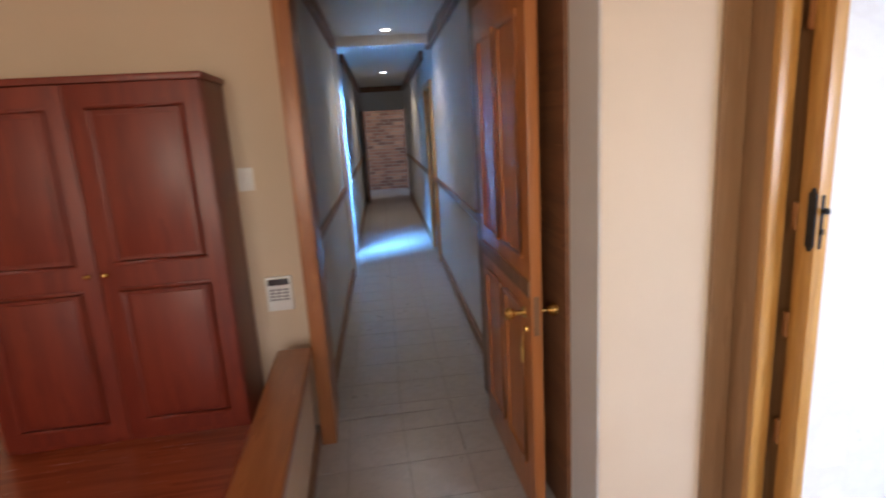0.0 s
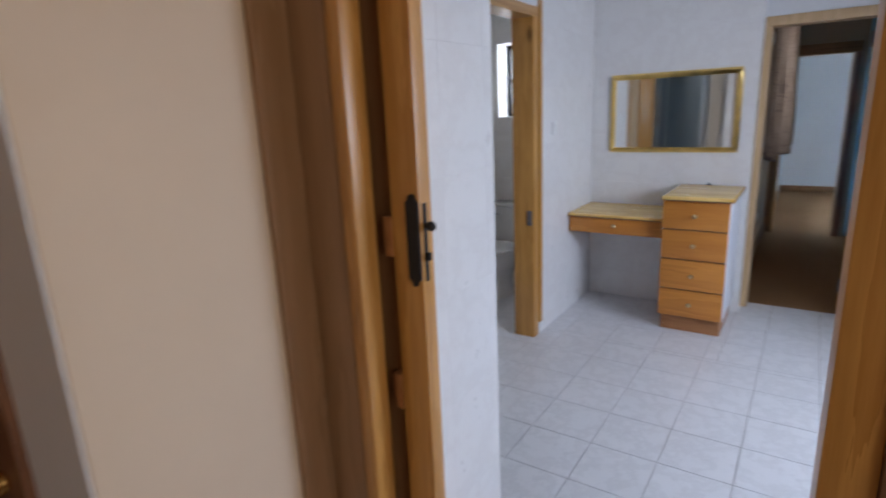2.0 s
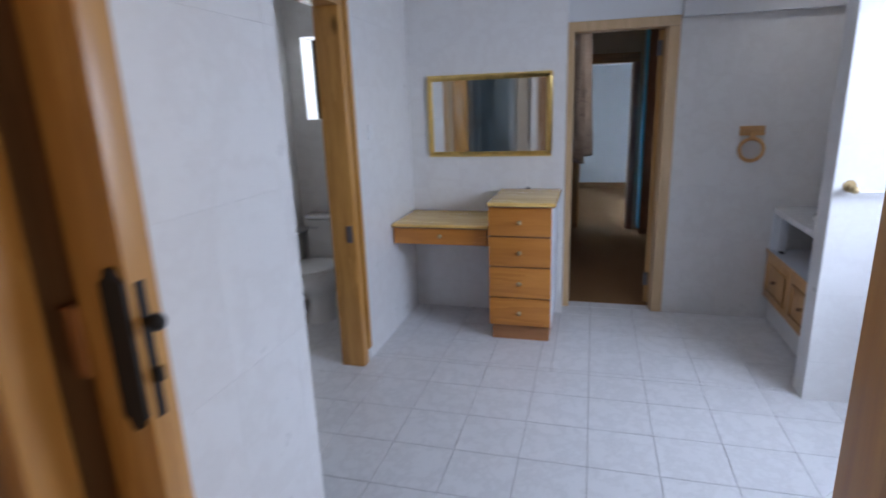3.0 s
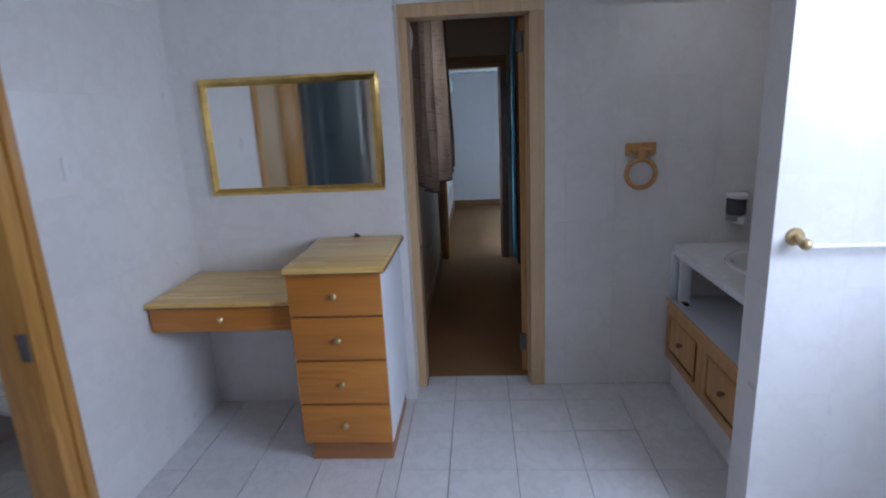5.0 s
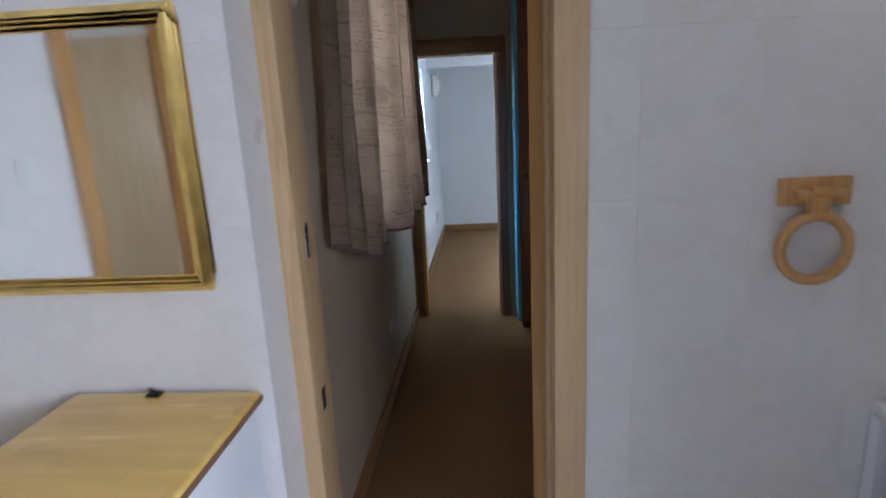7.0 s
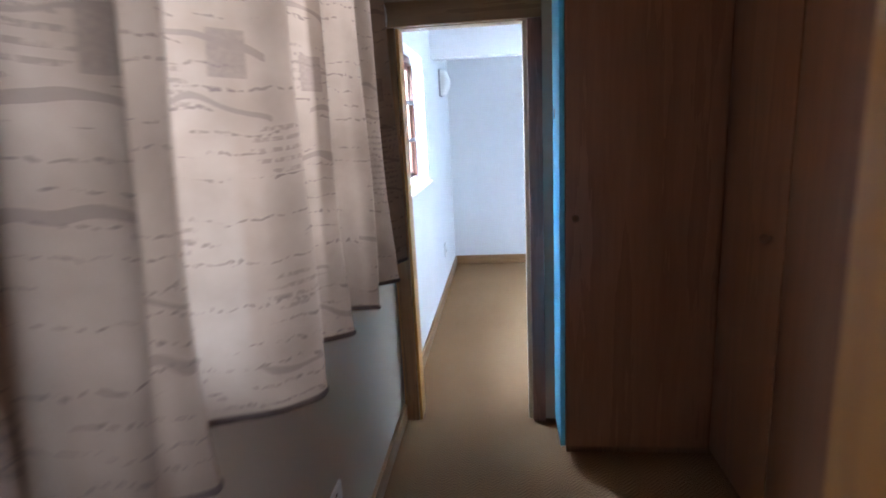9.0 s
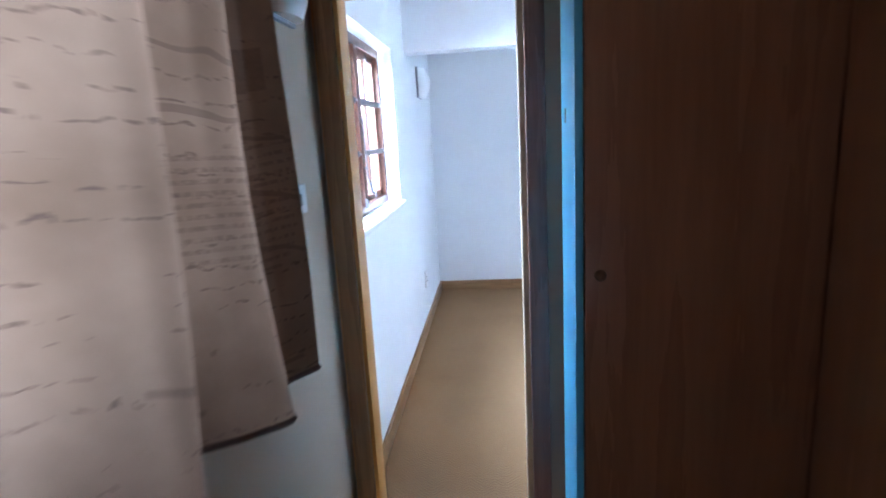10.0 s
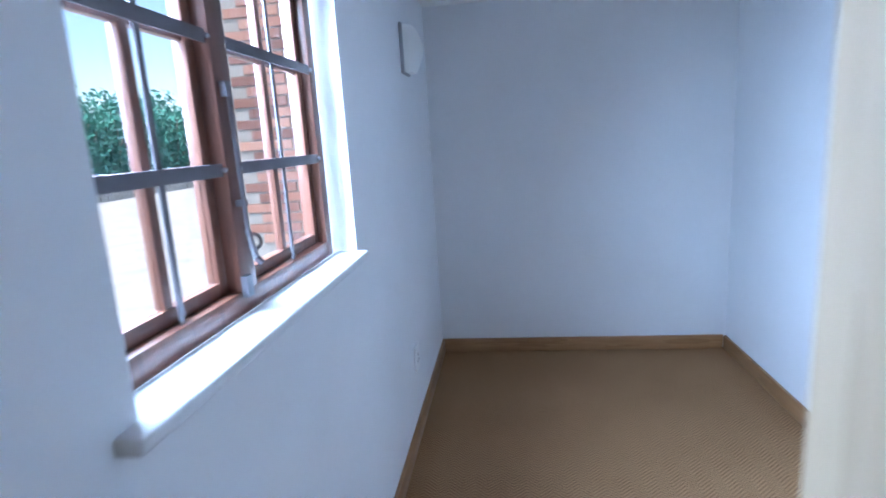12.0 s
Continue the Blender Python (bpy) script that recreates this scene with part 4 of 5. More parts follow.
# ---- things: landing ----
cup = thing("cupboard", (-0.84, 2.68, 0.27), "tall red mahogany double cupboard with panelled doors", "cupboard")
slab("body", -1.1, 0, 0.022, 0.415, 0, 1.64, M["mahogany"], cup, 0.004)
slab("top", -1.12, 0.012, 0.0, 0.415, 1.64, 1.67, M["mahogany"], cup, 0.008)
for k, (x0, x1) in enumerate(((-0.545, -0.004), (-1.09, -0.549))):
    door = slab("door", x0, x1, 0.0, 0.02, 0.03, 1.635, M["mahogany"], cup, 0.003)
    for z0, z1 in ((0.1, 0.76), (0.86, 1.55)):
        bm = bmesh.new()
        g = 0.075
        for p, q, r, s in ((x0 + g, x1 - g, z0, z0 + 0.02), (x0 + g, x1 - g, z1 - 0.02, z1), (x0 + g, x0 + g + 0.02, z0 + 0.02, z1 - 0.02), (x1 - g - 0.02, x1 - g, z0 + 0.02, z1 - 0.02)):
            box_into(bm, p, q, -0.01, 0.001, r, s)
        finish(bm, 0.003, True)
        part("panel_moulding", bm, M["mahogany"], door)
        bm = bmesh.new()
        box_into(bm, x0 + g + 0.04, x1 - g - 0.04, -0.006, 0.001, z0 + 0.04, z1 - 0.04)
        finish(bm, 0.005, True)
        part("raised_panel", bm, M["mahogany"], door)
    kx = x0 + 0.035 if k == 0 else x1 - 0.035
    bm = bmesh.new()
    cyl_into(bm, (kx, 0, 0.825), (kx, -0.015, 0.825), 0.006)
    ball_into(bm, (kx, -0.022, 0.825), 0.013)
    finish(bm, 0, True)
    part("knob", bm, M["brass"], door, "small brass knob")

keypad = thing("alarm_keypad", (-0.69, 3.1, 0.81), "white wall keypad with a dark display", "keypad")
slab("body", -0.07, 0.07, -0.025, 0, -0.09, 0.1, M["white_plastic"], keypad, 0.006)
slab("display", -0.055, 0.055, -0.028, -0.025, 0.055, 0.09, M["dark_plastic"], keypad, 0.001)
for r in range(4):
    for c in range(3):
        slab("key", -0.05 + 0.035 * c, -0.022 + 0.035 * c, -0.028, -0.025, 0.022 - 0.018 * r, 0.034 - 0.018 * r, M["grey_plastic"], keypad, 0.001)
slab("flap", -0.065, 0.065, -0.03, -0.0255, -0.085, -0.04, M["white_plastic"], keypad, 0.002)
sw = thing("light_switch", (-0.79, 3.1, 1.44), "cream switch plate half behind the cupboard", "switch")
slab("plate", -0.04, 0.04, -0.01, 0, -0.06, 0.06, M["white_plastic"], sw, 0.003)
slab("rocker", -0.012, 0.012, -0.016, -0.01, -0.02, 0.02, M["white_plastic"], sw, 0.002)


def knob_set(parent, x, y, z, sides, material, label):
    """A rose, a neck and a turned knob along x on each face."""
    for s, face in sides:
        bm = bmesh.new()
        cyl_into(bm, (face, y, z), (face + 0.008 * s, y, z), 0.026, 0.022, 20)
        cyl_into(bm, (face + 0.008 * s, y, z), (face + 0.045 * s, y, z), 0.011, 0.009)
        for d, r in ((0.05, 0.02), (0.062, 0.027), (0.074, 0.024)):
            ball_into(bm, (face + d * s, y, z), r, (0.55, 1, 1))
        finish(bm, 0, True)
        part("door_knob", bm, material, parent, label)


cdoor = thing("corridor_door", (0.455, 2.93, 0), "red-brown varnished panelled door, open against the wall", "door", -0.5)
leaf = slab("door_leaf", -0.045, 0.0, -0.86, 0, 0.012, 2.2, M["door_dark"], cdoor, 0.003)
for z0, z1 in ((0.2, 0.92), (1.12, 2.05)):
    for y0, y1 in ((-0.76, -0.47), (-0.39, -0.1)):
        bm = bmesh.new()
        for p, q, r, s in ((y0, y1, z0, z0 + 0.025), (y0, y1, z1 - 0.025, z1), (y0, y0 + 0.025, z0 + 0.025, z1 - 0.025), (y1 - 0.025, y1, z0 + 0.025, z1 - 0.025)):
            box_into(bm, -0.054, -0.044, p, q, r, s)
        finish(bm, 0.004, True)
        part("panel_moulding", bm, M["door_dark"], leaf)
slab("brace_rail", -0.053, -0.044, -0.855, -0.01, 0.985, 1.05, M["dark_and_shaded"], leaf, 0.004)
knob_set(cdoor, 0, -0.8, 0.91, ((-1, -0.053), (1, 0.0)), M["brass"], "turned polished brass knob")
for z in (0.84,):
    bm = bmesh.new()
    cyl_into(bm, (-0.045, -0.8, z), (-0.054, -0.8, z), 0.016, 0.014)
    box_into(bm, -0.058, -0.05, -0.803, -0.797, z - 0.012, z + 0.012)
    part("key_plate", bm, M["brass"], cdoor)
bm = bmesh.new()
box_into(bm, -0.07, -0.066, -0.815, -0.785, 0.70, 0.76)
cyl_into(bm, (-0.06, -0.8, 0.83), (-0.068, -0.8, 0.76), 0.0025)
finish(bm, 0.001)
part("key_tag", bm, M["gold"], cdoor, "yellow tag hanging from the key")
slab("latch_plate", -0.035, -0.012, -0.8625, -0.86, 0.83, 0.99, M["dark_and_shaded"], cdoor, 0)

# ---- things: bathroom ----
desk = thing("dressing_table", (4.15, 1.70, 0.016), "wall-hung pine dressing table with one drawer", "table")
bm = bmesh.new()
box_into(bm, -0.02, 0.505, 0.005, 0.678, 0.742, 0.768)
finish(bm, 0.008, True, 3)
part("tabletop", bm, M["table_top"], desk, "pale yellow pine top")
slab("edging", -0.0215, -0.0195, 0.008, 0.676, 0.7435, 0.749, M["dark_and_shaded"], desk, 0.0, "dark edging strip")
slab("drawer_case", 0.022, 0.505, 0.005, 0.675, 0.62, 0.742, M["plinth"], desk, 0.002)
dr = slab("drawer_front", 0.0, 0.02, 0.012, 0.672, 0.625, 0.735, M["drawer"], desk, 0.004, "orange-brown drawer front")


def crystal_knob(parent, x, y, z):
    bm = bmesh.new()
    cyl_into(bm, (x, y, z), (x - 0.012, y, z), 0.006)
    cyl_into(bm, (x - 0.012, y, z), (x - 0.02, y, z), 0.011, 0.016, 8)
    cyl_into(bm, (x - 0.02, y, z), (x - 0.027, y, z), 0.016, 0.009, 8)
    part("knob", bm, M["brass_pale"], parent, "faceted pale brass knob")


crystal_knob(dr, 0.0, 0.335, 0.688)

chest = thing("drawer_chest", (4.065, 1.28, 0.016), "narrow chest of four orange-brown drawers with a pale pine top", "drawers")
slab("drawer_gap", 0.012, 0.02, 0.006, 0.404, 0.1, 0.912, M["dark_and_shaded"], chest, 0.0)
slab("body", 0.02, 0.58, 0.0, 0.41, 0.1, 0.912, M["melamine"], chest, 0.002, "white melamine side panels")
slab("plinth", 0.055, 0.55, 0.015, 0.395, -0.016, 0.1, M["plinth"], chest, 0.002)
bm = bmesh.new()
box_into(bm, -0.03, 0.578, -0.022, 0.412, 0.912, 0.942)
finish(bm, 0.01, True, 3)
part("top", bm, M["table_top"], chest, "pale yellow pine top with a dark edge")
slab("edging", -0.0315, -0.0295, -0.018, 0.408, 0.9135, 0.919, M["dark_and_shaded"], chest, 0.0, "dark edging strip")
slab("top_edging", -0.026, 0.578, -0.0235, -0.0215, 0.918, 0.932, M["dark_and_shaded"], chest, 0.0)
for i, (z0, z1) in enumerate(((0.106, 0.294), (0.304, 0.506), (0.516, 0.71), (0.72, 0.905))):
    d = slab("drawer", 0.0, 0.02, 0.003, 0.407, z0, z1, M["drawer"], chest, 0.004)
    crystal_knob(d, 0.0, 0.205, (z0 + z1) / 2)

bm = bmesh.new()
box_into(bm, 0.548, 0.572, 0.2, 0.23, 0.942, 0.948)
cyl_into(bm, (0.56, 0.205, 0.948), (0.56, 0.228, 0.958), 0.004, 0.003, 10)
finish(bm, 0.001)
part("bracket", bm, M["black_iron"], chest, "small dark metal bracket")

mir = thing("wall_mirror", (XM, 1.335, 1.19), "wide mirror in a stepped gold frame", "mirror")
for i, (m0, d, w) in enumerate(((0.0, 0.016, 0.037), (0.005, 0.024, 0.023), (0.009, 0.03, 0.011))):
    bm = bmesh.new()
    W, Hh = 0.9, 0.582
    a, b = m0, m0 + w
    for y0, y1, z0, z1 in ((a, W - a, a, b), (a, W - a, Hh - b, Hh - a), (a, b, b, Hh - b), (W - b, W - a, b, Hh - b)):
        box_into(bm, -d, -0.002, y0, y1, z0, z1)
    finish(bm, 0.004, True)
    part("frame", bm, M["gold"], mir)
slab("glass", -0.012, -0.006, 0.032, 0.868, 0.032, 0.55, M["mirror"], mir, 0.0, "silvered glass")

ring = thing("towel_ring", (XD, 0.022, 1.33), "turned yellow pine towel ring on a wooden plate", "towel ring")
slab("plate", -0.018, 0, -0.077, 0.077, -0.032, 0.032, M["oak"], ring, 0.006)
bm = bmesh.new()
box_into(bm, -0.04, -0.018, -0.022, 0.022, -0.05, 0.012)
finish(bm, 0.006, True)
part("arm", bm, M["oak"], ring)
bm = bmesh.new()
cyl_into(bm, (-0.03, -0.05, -0.005), (-0.03, 0.05, -0.005), 0.011)
finish(bm, 0, True)
part("peg", bm, M["oak"], ring)
bm = bmesh.new()
torus_into(bm, (-0.03, 0, -0.125), 0.073, 0.0125, "x", 44, 12)
finish(bm, 0, True)
part("ring", bm, M["oak"], ring)

soap = thing("soap_dispenser", (XD, -0.475, 1.015), "rounded wall soap dispenser with a white lid and dark tank", "soap dispenser")


def half_round(name, r, d, z0, z1, material, label="", y=0.0, top=1.0):
    """An upright half-oval body against the wall, its front towards -x."""
    bm = bmesh.new()
    rows = []
    for z, k in ((z0, 0.94), (z0 + 0.004, 1.0), (z1 - 0.008, 1.0), (z1 - 0.002, 0.5 + 0.5 * top), (z1, top * 0.85)):
        rows.append([bm.verts.new((-d * k * max(0.0, math.cos(a)) ** 0.6, y + r * k * math.sin(a), z)) for a in [math.radians(-90 + 10 * i) for i in range(19)]])
    for a, b in zip(rows, rows[1:]):
        for i in range(19):
            bm.faces.new((a[i], a[(i + 1) % 19], b[(i + 1) % 19], b[i]))
    bm.faces.new(rows[0][::-1])
    bm.faces.new(rows[-1])
    finish(bm, 0, True)
    return part(name, bm, material, soap, label)


half_round("tank", 0.044, 0.075, -0.04, 0.044, M["dark_plastic"], "smoky dark tank")
half_round("lid", 0.047, 0.08, 0.045, 0.072, M["white_plastic"], "", 0.0, 0.8)
half_round("base", 0.042, 0.06, -0.075, -0.041, M["grey_plastic"])
half_round("push_button", 0.022, 0.085, -0.088, -0.05, M["white_plastic"], "white push button", -0.012)

# basin unit between the stub wall and the passage door wall
VX0, VX1 = 3.79, XD - 0.002
vanity = thing("basin_cabinet", (0, 0, 0), "oak basin cabinet with an open shelf and two doors", "cabinet")
slab("base_board", VX0, VX1, -0.72, -0.2, 0.0, 0.16, M["wall_tile"], vanity, 0.0, "tiled plinth")
slab("floor_board", VX0, VX1, -0.73, -0.175, 0.16, 0.18, M["melamine"], vanity, 0.001)
slab("shelf", VX0, VX1, -0.73, -0.155, 0.5, 0.518, M["melamine"], vanity, 0.001, "white melamine shelf")
slab("back_board", VX0, VX1, -0.735, -0.72, 0.18, 0.783, M["plinth"], vanity, 0.0)
slab("post", VX1 - 0.035, VX1 - 0.003, -0.22, -0.165, 0.518, 0.783, M["melamine"], vanity, 0.002)
slab("post", VX1 - 0.1, VX1 - 0.07, -0.24, -0.185, 0.518, 0.783, M["melamine"], vanity, 0.002)
slab("edge_strip", VX0, VX1, -0.155, -0.15, 0.496, 0.52, M["oak"], vanity, 0.001)
for k, (x0, x1) in enumerate(((4.32, VX1 - 0.02), (3.82, 4.31))):
    d = slab("door", x0, x1, -0.175, -0.153, 0.185, 0.493, M["oak"], vanity, 0.003)
    bm = bmesh.new()
    g = 0.055
    for p, q, r, s in ((x0 + g, x1 - g, 0.235, 0.25), (x0 + g, x1 - g, 0.428, 0.443), (x0 + g, x0 + g + 0.015, 0.25, 0.428), (x1 - g - 0.015, x1 - g, 0.25, 0.428)):
        box_into(bm, p, q, -0.154, -0.145, r, s)
    finish(bm, 0.003, True)
    part("panel_moulding", bm, M["pine"], d)
    bm = bmesh.new()
    cyl_into(bm, ((x0 + x1) / 2, -0.153, 0.345), ((x0 + x1) / 2, -0.14, 0.345), 0.007)
    ball_into(bm, ((x0 + x1) / 2, -0.134, 0.345), 0.013)
    finish(bm, 0, True)
    part("knob", bm, M["dark_and_shaded"], d)
slab("catch", VX1 - 0.15, VX1 - 0.1, -0.22, -0.195, 0.519, 0.527, M["dark_plastic"], vanity, 0.002, "loose black catch")

top_bm = bmesh.new()
BX, BY, BA, BB = 4.32, -0.46, 0.27, 0.2
outer = [(VX0, -0.147), (VX1, -0.147), (VX1, YR + 0.002), (VX0, YR + 0.002)]
seg = 48
rim, edge = [], []
for i in range(seg):
    a = 2 * math.pi * i / seg
    c, s = math.cos(a), math.sin(a)
    rim.append((BX + (BA - 0.02) * c, BY + (BB - 0.02) * s))
    t = min(((VX1 if c > 0 else VX0) - BX) / c if abs(c) > 1e-6 else 9, ((-0.147 if s > 0 else YR + 0.002) - BY) / s if abs(s) > 1e-6 else 9)
    edge.append((BX + t * c, BY + t * s))
for z in (0.818, 0.784):
    r = [top_bm.verts.new((*p, z)) for p in rim]
    e = [top_bm.verts.new((*p, z)) for p in edge]
    if z > 0.79:
        r0, e0 = r, e
    for i in range(seg):
        top_bm.faces.new((r[i], r[(i + 1) % seg], e[(i + 1) % seg], e[i]))
for i in range(seg):
    j = (i + 1) % seg
    top_bm.faces.new((e0[i], e0[j], e[j], e[i]))
    top_bm.faces.new((r0[i], r0[j], r[j], r[i]))
bmesh.ops.recalc_face_normals(top_bm, faces=top_bm.faces)
counter = part("counter_top", top_bm, M["counter"])
tagged(counter, "white laminate basin counter with an oval cut-out", "counter")
basin = thing("wash_basin", (BX, BY, 0.818), "white oval ceramic drop-in wash basin", "basin")
bm = bmesh.new()
prof = [(1.02, 0.0), (1.03, 0.008), (1.0, 0.018), (0.93, 0.02), (0.87, 0.012), (0.82, -0.02), (0.7, -0.09), (0.45, -0.13), (0.12, -0.145)]
rows = [[bm.verts.new((BA * k * math.cos(2 * math.pi * i / 40), BB * k * math.sin(2 * math.pi * i / 40), z)) for i in range(40)] for k, z in prof]
for a, b in zip(rows, rows[1:]):
    for i in range(40):
        bm.faces.new((a[i], a[(i + 1) % 40], b[(i + 1) % 40], b[i]))
bm.faces.new(rows[-1])
finish(bm, 0, True)
part("bowl", bm, M["ceramic"], basin)
bm = bmesh.new()
cyl_into(bm, (0, 0, -0.145), (0, 0, -0.139), 0.024)
part("drain", bm, M["steel"], basin)
bm = bmesh.new()
cyl_into(bm, (0, -0.172, 0.015), (0, -0.172, 0.09), 0.018, 0.014)
cyl_into(bm, (0, -0.172, 0.075), (0, -0.07, 0.085), 0.011)
cyl_into(bm, (0, -0.07, 0.088), (0, -0.07, 0.068), 0.01)
ball_into(bm, (0, -0.172, 0.1), 0.02, (1, 1, 0.7))
finish(bm, 0, True)
part("tap", bm, M["steel"], basin, "chrome mixer tap")

bmir = thing("basin_mirror", (3.88, YR, 1.06), "large wall mirror in a plain pine frame", "mirror")
W, Hh = 0.93, 0.95
for x0, x1, z0, z1 in ((0, W, 0, 0.07), (0, W, Hh - 0.07, Hh), (0, 0.07, 0.07, Hh - 0.07), (W - 0.07, W, 0.07, Hh - 0.07)):
    slab("frame", x0, x1, 0.002, 0.122, z0, z1, M["drawer"], bmir, 0.006)
slab("glass", 0.06, W - 0.06, 0.094, 0.102, 0.06, Hh - 0.06, M["mirror"], bmir, 0)

trail = thing("towel_rail", (3.64, -0.41, 1.13), "white towel rail on brass end knobs", "towel rail")
bm = bmesh.new()
cyl_into(bm, (-0.055, -0.28, -0.02), (-0.055, 0.28, -0.02), 0.008)
finish(bm, 0, True)
part("rail", bm, M["white_plastic"], trail)
for y in (-0.285, 0.282):
    bm = bmesh.new()
    cyl_into(bm, (0, y, 0), (-0.01, y, 0), 0.03, 0.026, 20)
    cyl_into(bm, (-0.01, y, 0), (-0.055, y, -0.01), 0.012)
    ball_into(bm, (-0.06, y, -0.01), 0.019)
    finish(bm, 0, True)
    part("bracket", bm, M["brass_pale"], trail, "pale brass bracket")

# corner bath with a bowed front
bath = thing("corner_bath", (1.152, YR + 0.002, 0), "white acrylic corner bath with a bowed front", "bath")


bm = bmesh.new()
n = 40
outline = []
for i in range(n + 1):
    a = math.radians(90 * i / n)
    d = (math.degrees(a) - 45) / 45
    r = 1.54 + 0.22 * d * d
    outline.append(Vector((r * math.cos(a), r * math.sin(a))))
outline += [Vector((0.0, 1.2)), Vector((0.0, 0.6)), Vector((0.0, 0.0)), Vector((0.6, 0.0)), Vector((1.2, 0.0))]
cen = Vector((0.72, 0.72))
levels = [(1.0, 0.0), (1.0, 0.42), (1.0, 0.45), (0.985, 0.462), (0.965, 0.463), (0.955, 0.472), (0.945, 0.472), (0.935, 0.463), (0.86, 0.465), (0.83, 0.458), (0.8, 0.42), (0.72, 0.2), (0.66, 0.1), (0.55, 0.07)]
rows = [[bm.verts.new((*(cen + (p - cen) * k), z)) for p in outline] for k, z in levels]
N = len(outline)
for a, b in zip(rows, rows[1:]):
    for i in range(N):
        bm.faces.new((a[i], a[(i + 1) % N], b[(i + 1) % N], b[i]))
bm.faces.new(rows[-1])
finish(bm, 0, True)
part("tub", bm, M["acrylic"], bath)
for x, y, z in ((1.2, 0.767, 0.466), (0.9, 1.07, 0.466), (1.34, 0.4, 0.466)):
    bm = bmesh.new()
    ball_into(bm, (x, y, z), 0.045, (0.75, 1.0, 0.35))
    finish(bm, 0, True)
    part("jet", bm, M["beige_plastic"], bath, "beige bath jet cover")

# toilet
wc = thing("toilet", (4.67, 3.05, 0), "white ceramic close-coupled toilet, lid down", "toilet")
bm = bmesh.new()
prof = [(0.13, 0.0), (0.125, 0.02), (0.1, 0.08), (0.1, 0.16), (0.135, 0.24), (0.175, 0.31), (0.185, 0.37), (0.18, 0.399)]
rows = []
for r, z in prof:
    row = []
    for i in range(28):
        a = 2 * math.pi * i / 28
        cx = -0.38 - (r - 0.1) * 0.55
        ex = 1.32 if math.cos(a) < 0 else 1.1
        row.append(bm.verts.new((cx + r * ex * math.cos(a), r * math.sin(a), z)))
    rows.append(row)
for a, b in zip(rows, rows[1:]):
    for i in range(28):
        bm.faces.new((a[i], a[(i + 1) % 28], b[(i + 1) % 28], b[i]))
bm.faces.new(rows[0][::-1])
bm.faces.new(rows[-1])
finish(bm, 0, True)
part("bowl", bm, M["ceramic"], wc)
for nm, z0, z1, k in (("seat", 0.4, 0.416, 1.02), ("lid", 0.42, 0.44, 1.0)):
    bm = bmesh.new()
    lo, hi = [], []
    for i in range(32):
        a = 2 * math.pi * i / 32
        p = (-0.44 + 0.19 * k * (1.3 if math.cos(a) < 0 else 0.95) * math.cos(a), 0.19 * k * math.sin(a))
        lo.append(bm.verts.new((*p, z0)))
        hi.append(bm.verts.new((*p, z1)))
    for i in range(32):
        bm.faces.new((lo[i], lo[(i + 1) % 32], hi[(i + 1) % 32], hi[i]))
    bm.faces.new(lo[::-1])
    bm.faces.new(hi)
    finish(bm, 0.005, True)
    part(nm, bm, M["white_plastic"], wc)
slab("cistern", -0.17, 0.0, -0.19, 0.19, 0.4, 0.72, M["ceramic"], wc, 0.02)
slab("cistern_lid", -0.18, 0.005, -0.2, 0.2, 0.722, 0.755, M["ceramic"], wc, 0.012)
bm = bmesh.new()
cyl_into(bm, (-0.172, 0.1, 0.66), (-0.19, 0.1, 0.66), 0.012)
box_into(bm, -0.196, -0.188, 0.09, 0.16, 0.652, 0.668)
part("flush_lever", bm, M["steel"], wc)
shelf = thing("wc_shelf", (4.49, 3.37, 0.61), "small white ceramic shelf on the tiled wall", "shelf")
bm = bmesh.new()
prof = [(0.02, -0.03), (0.9, 0.0), (1.0, 0.012), (0.98, 0.02), (0.2, 0.02)]
lathe_into(bm, [(0.11 * r, z) for r, z in prof], (0, 0, 0), 28, 1.6, 1.0)
bmesh.ops.bisect_plane(bm, geom=bm.verts[:] + bm.edges[:] + bm.faces[:], plane_co=(0, 0, 0), plane_no=(0, 1, 0), clear_outer=True)
finish(bm, 0, True)
part("shelf_body", bm, M["ceramic"], shelf)

bsw = thing("light_switch", (3.87, YL, 1.42), "white square light switch on the tiles", "switch")
slab("plate", -0.04, 0.04, -0.01, 0, -0.045, 0.045, M["white_plastic"], bsw, 0.003)
slab("rocker", -0.012, 0.012, -0.016, -0.01, -0.02, 0.02, M["white_plastic"], bsw, 0.002)

# passage door, opened into the passage
pdoor = thing("passage_door", (XD + 0.14, 0.61, 0), "ochre varnished flush door opened into the passage", "door", -17)
slab("door_leaf", 0.0, 0.57, -0.02, 0.022, 0.02, 2.015, M["door_ochre"], pdoor, 0.003)
for z in (0.16, 1.85):
    slab("hinge", -0.018, 0.003, -0.004, 0.03, z, z + 0.1, M["bar_steel"], pdoor, 0.003, "dull steel hinge")
for s in (-1, 1):
    bm = bmesh.new()
    f = 0.022 if s > 0 else -0.02
    cyl_into(bm, (0.51, f, 1.06), (0.51, f + 0.01 * s, 1.06), 0.028, 0.024, 20)
    cyl_into(bm, (0.51, f, 1.06), (0.51, f + 0.026 * s, 1.06), 0.01)
    ball_into(bm, (0.51, f + 0.036 * s, 1.06), 0.025, (1, 0.7, 1))
    finish(bm, 0, True)
    part("door_knob", bm, M["steel"], pdoor, "bright metal knob")

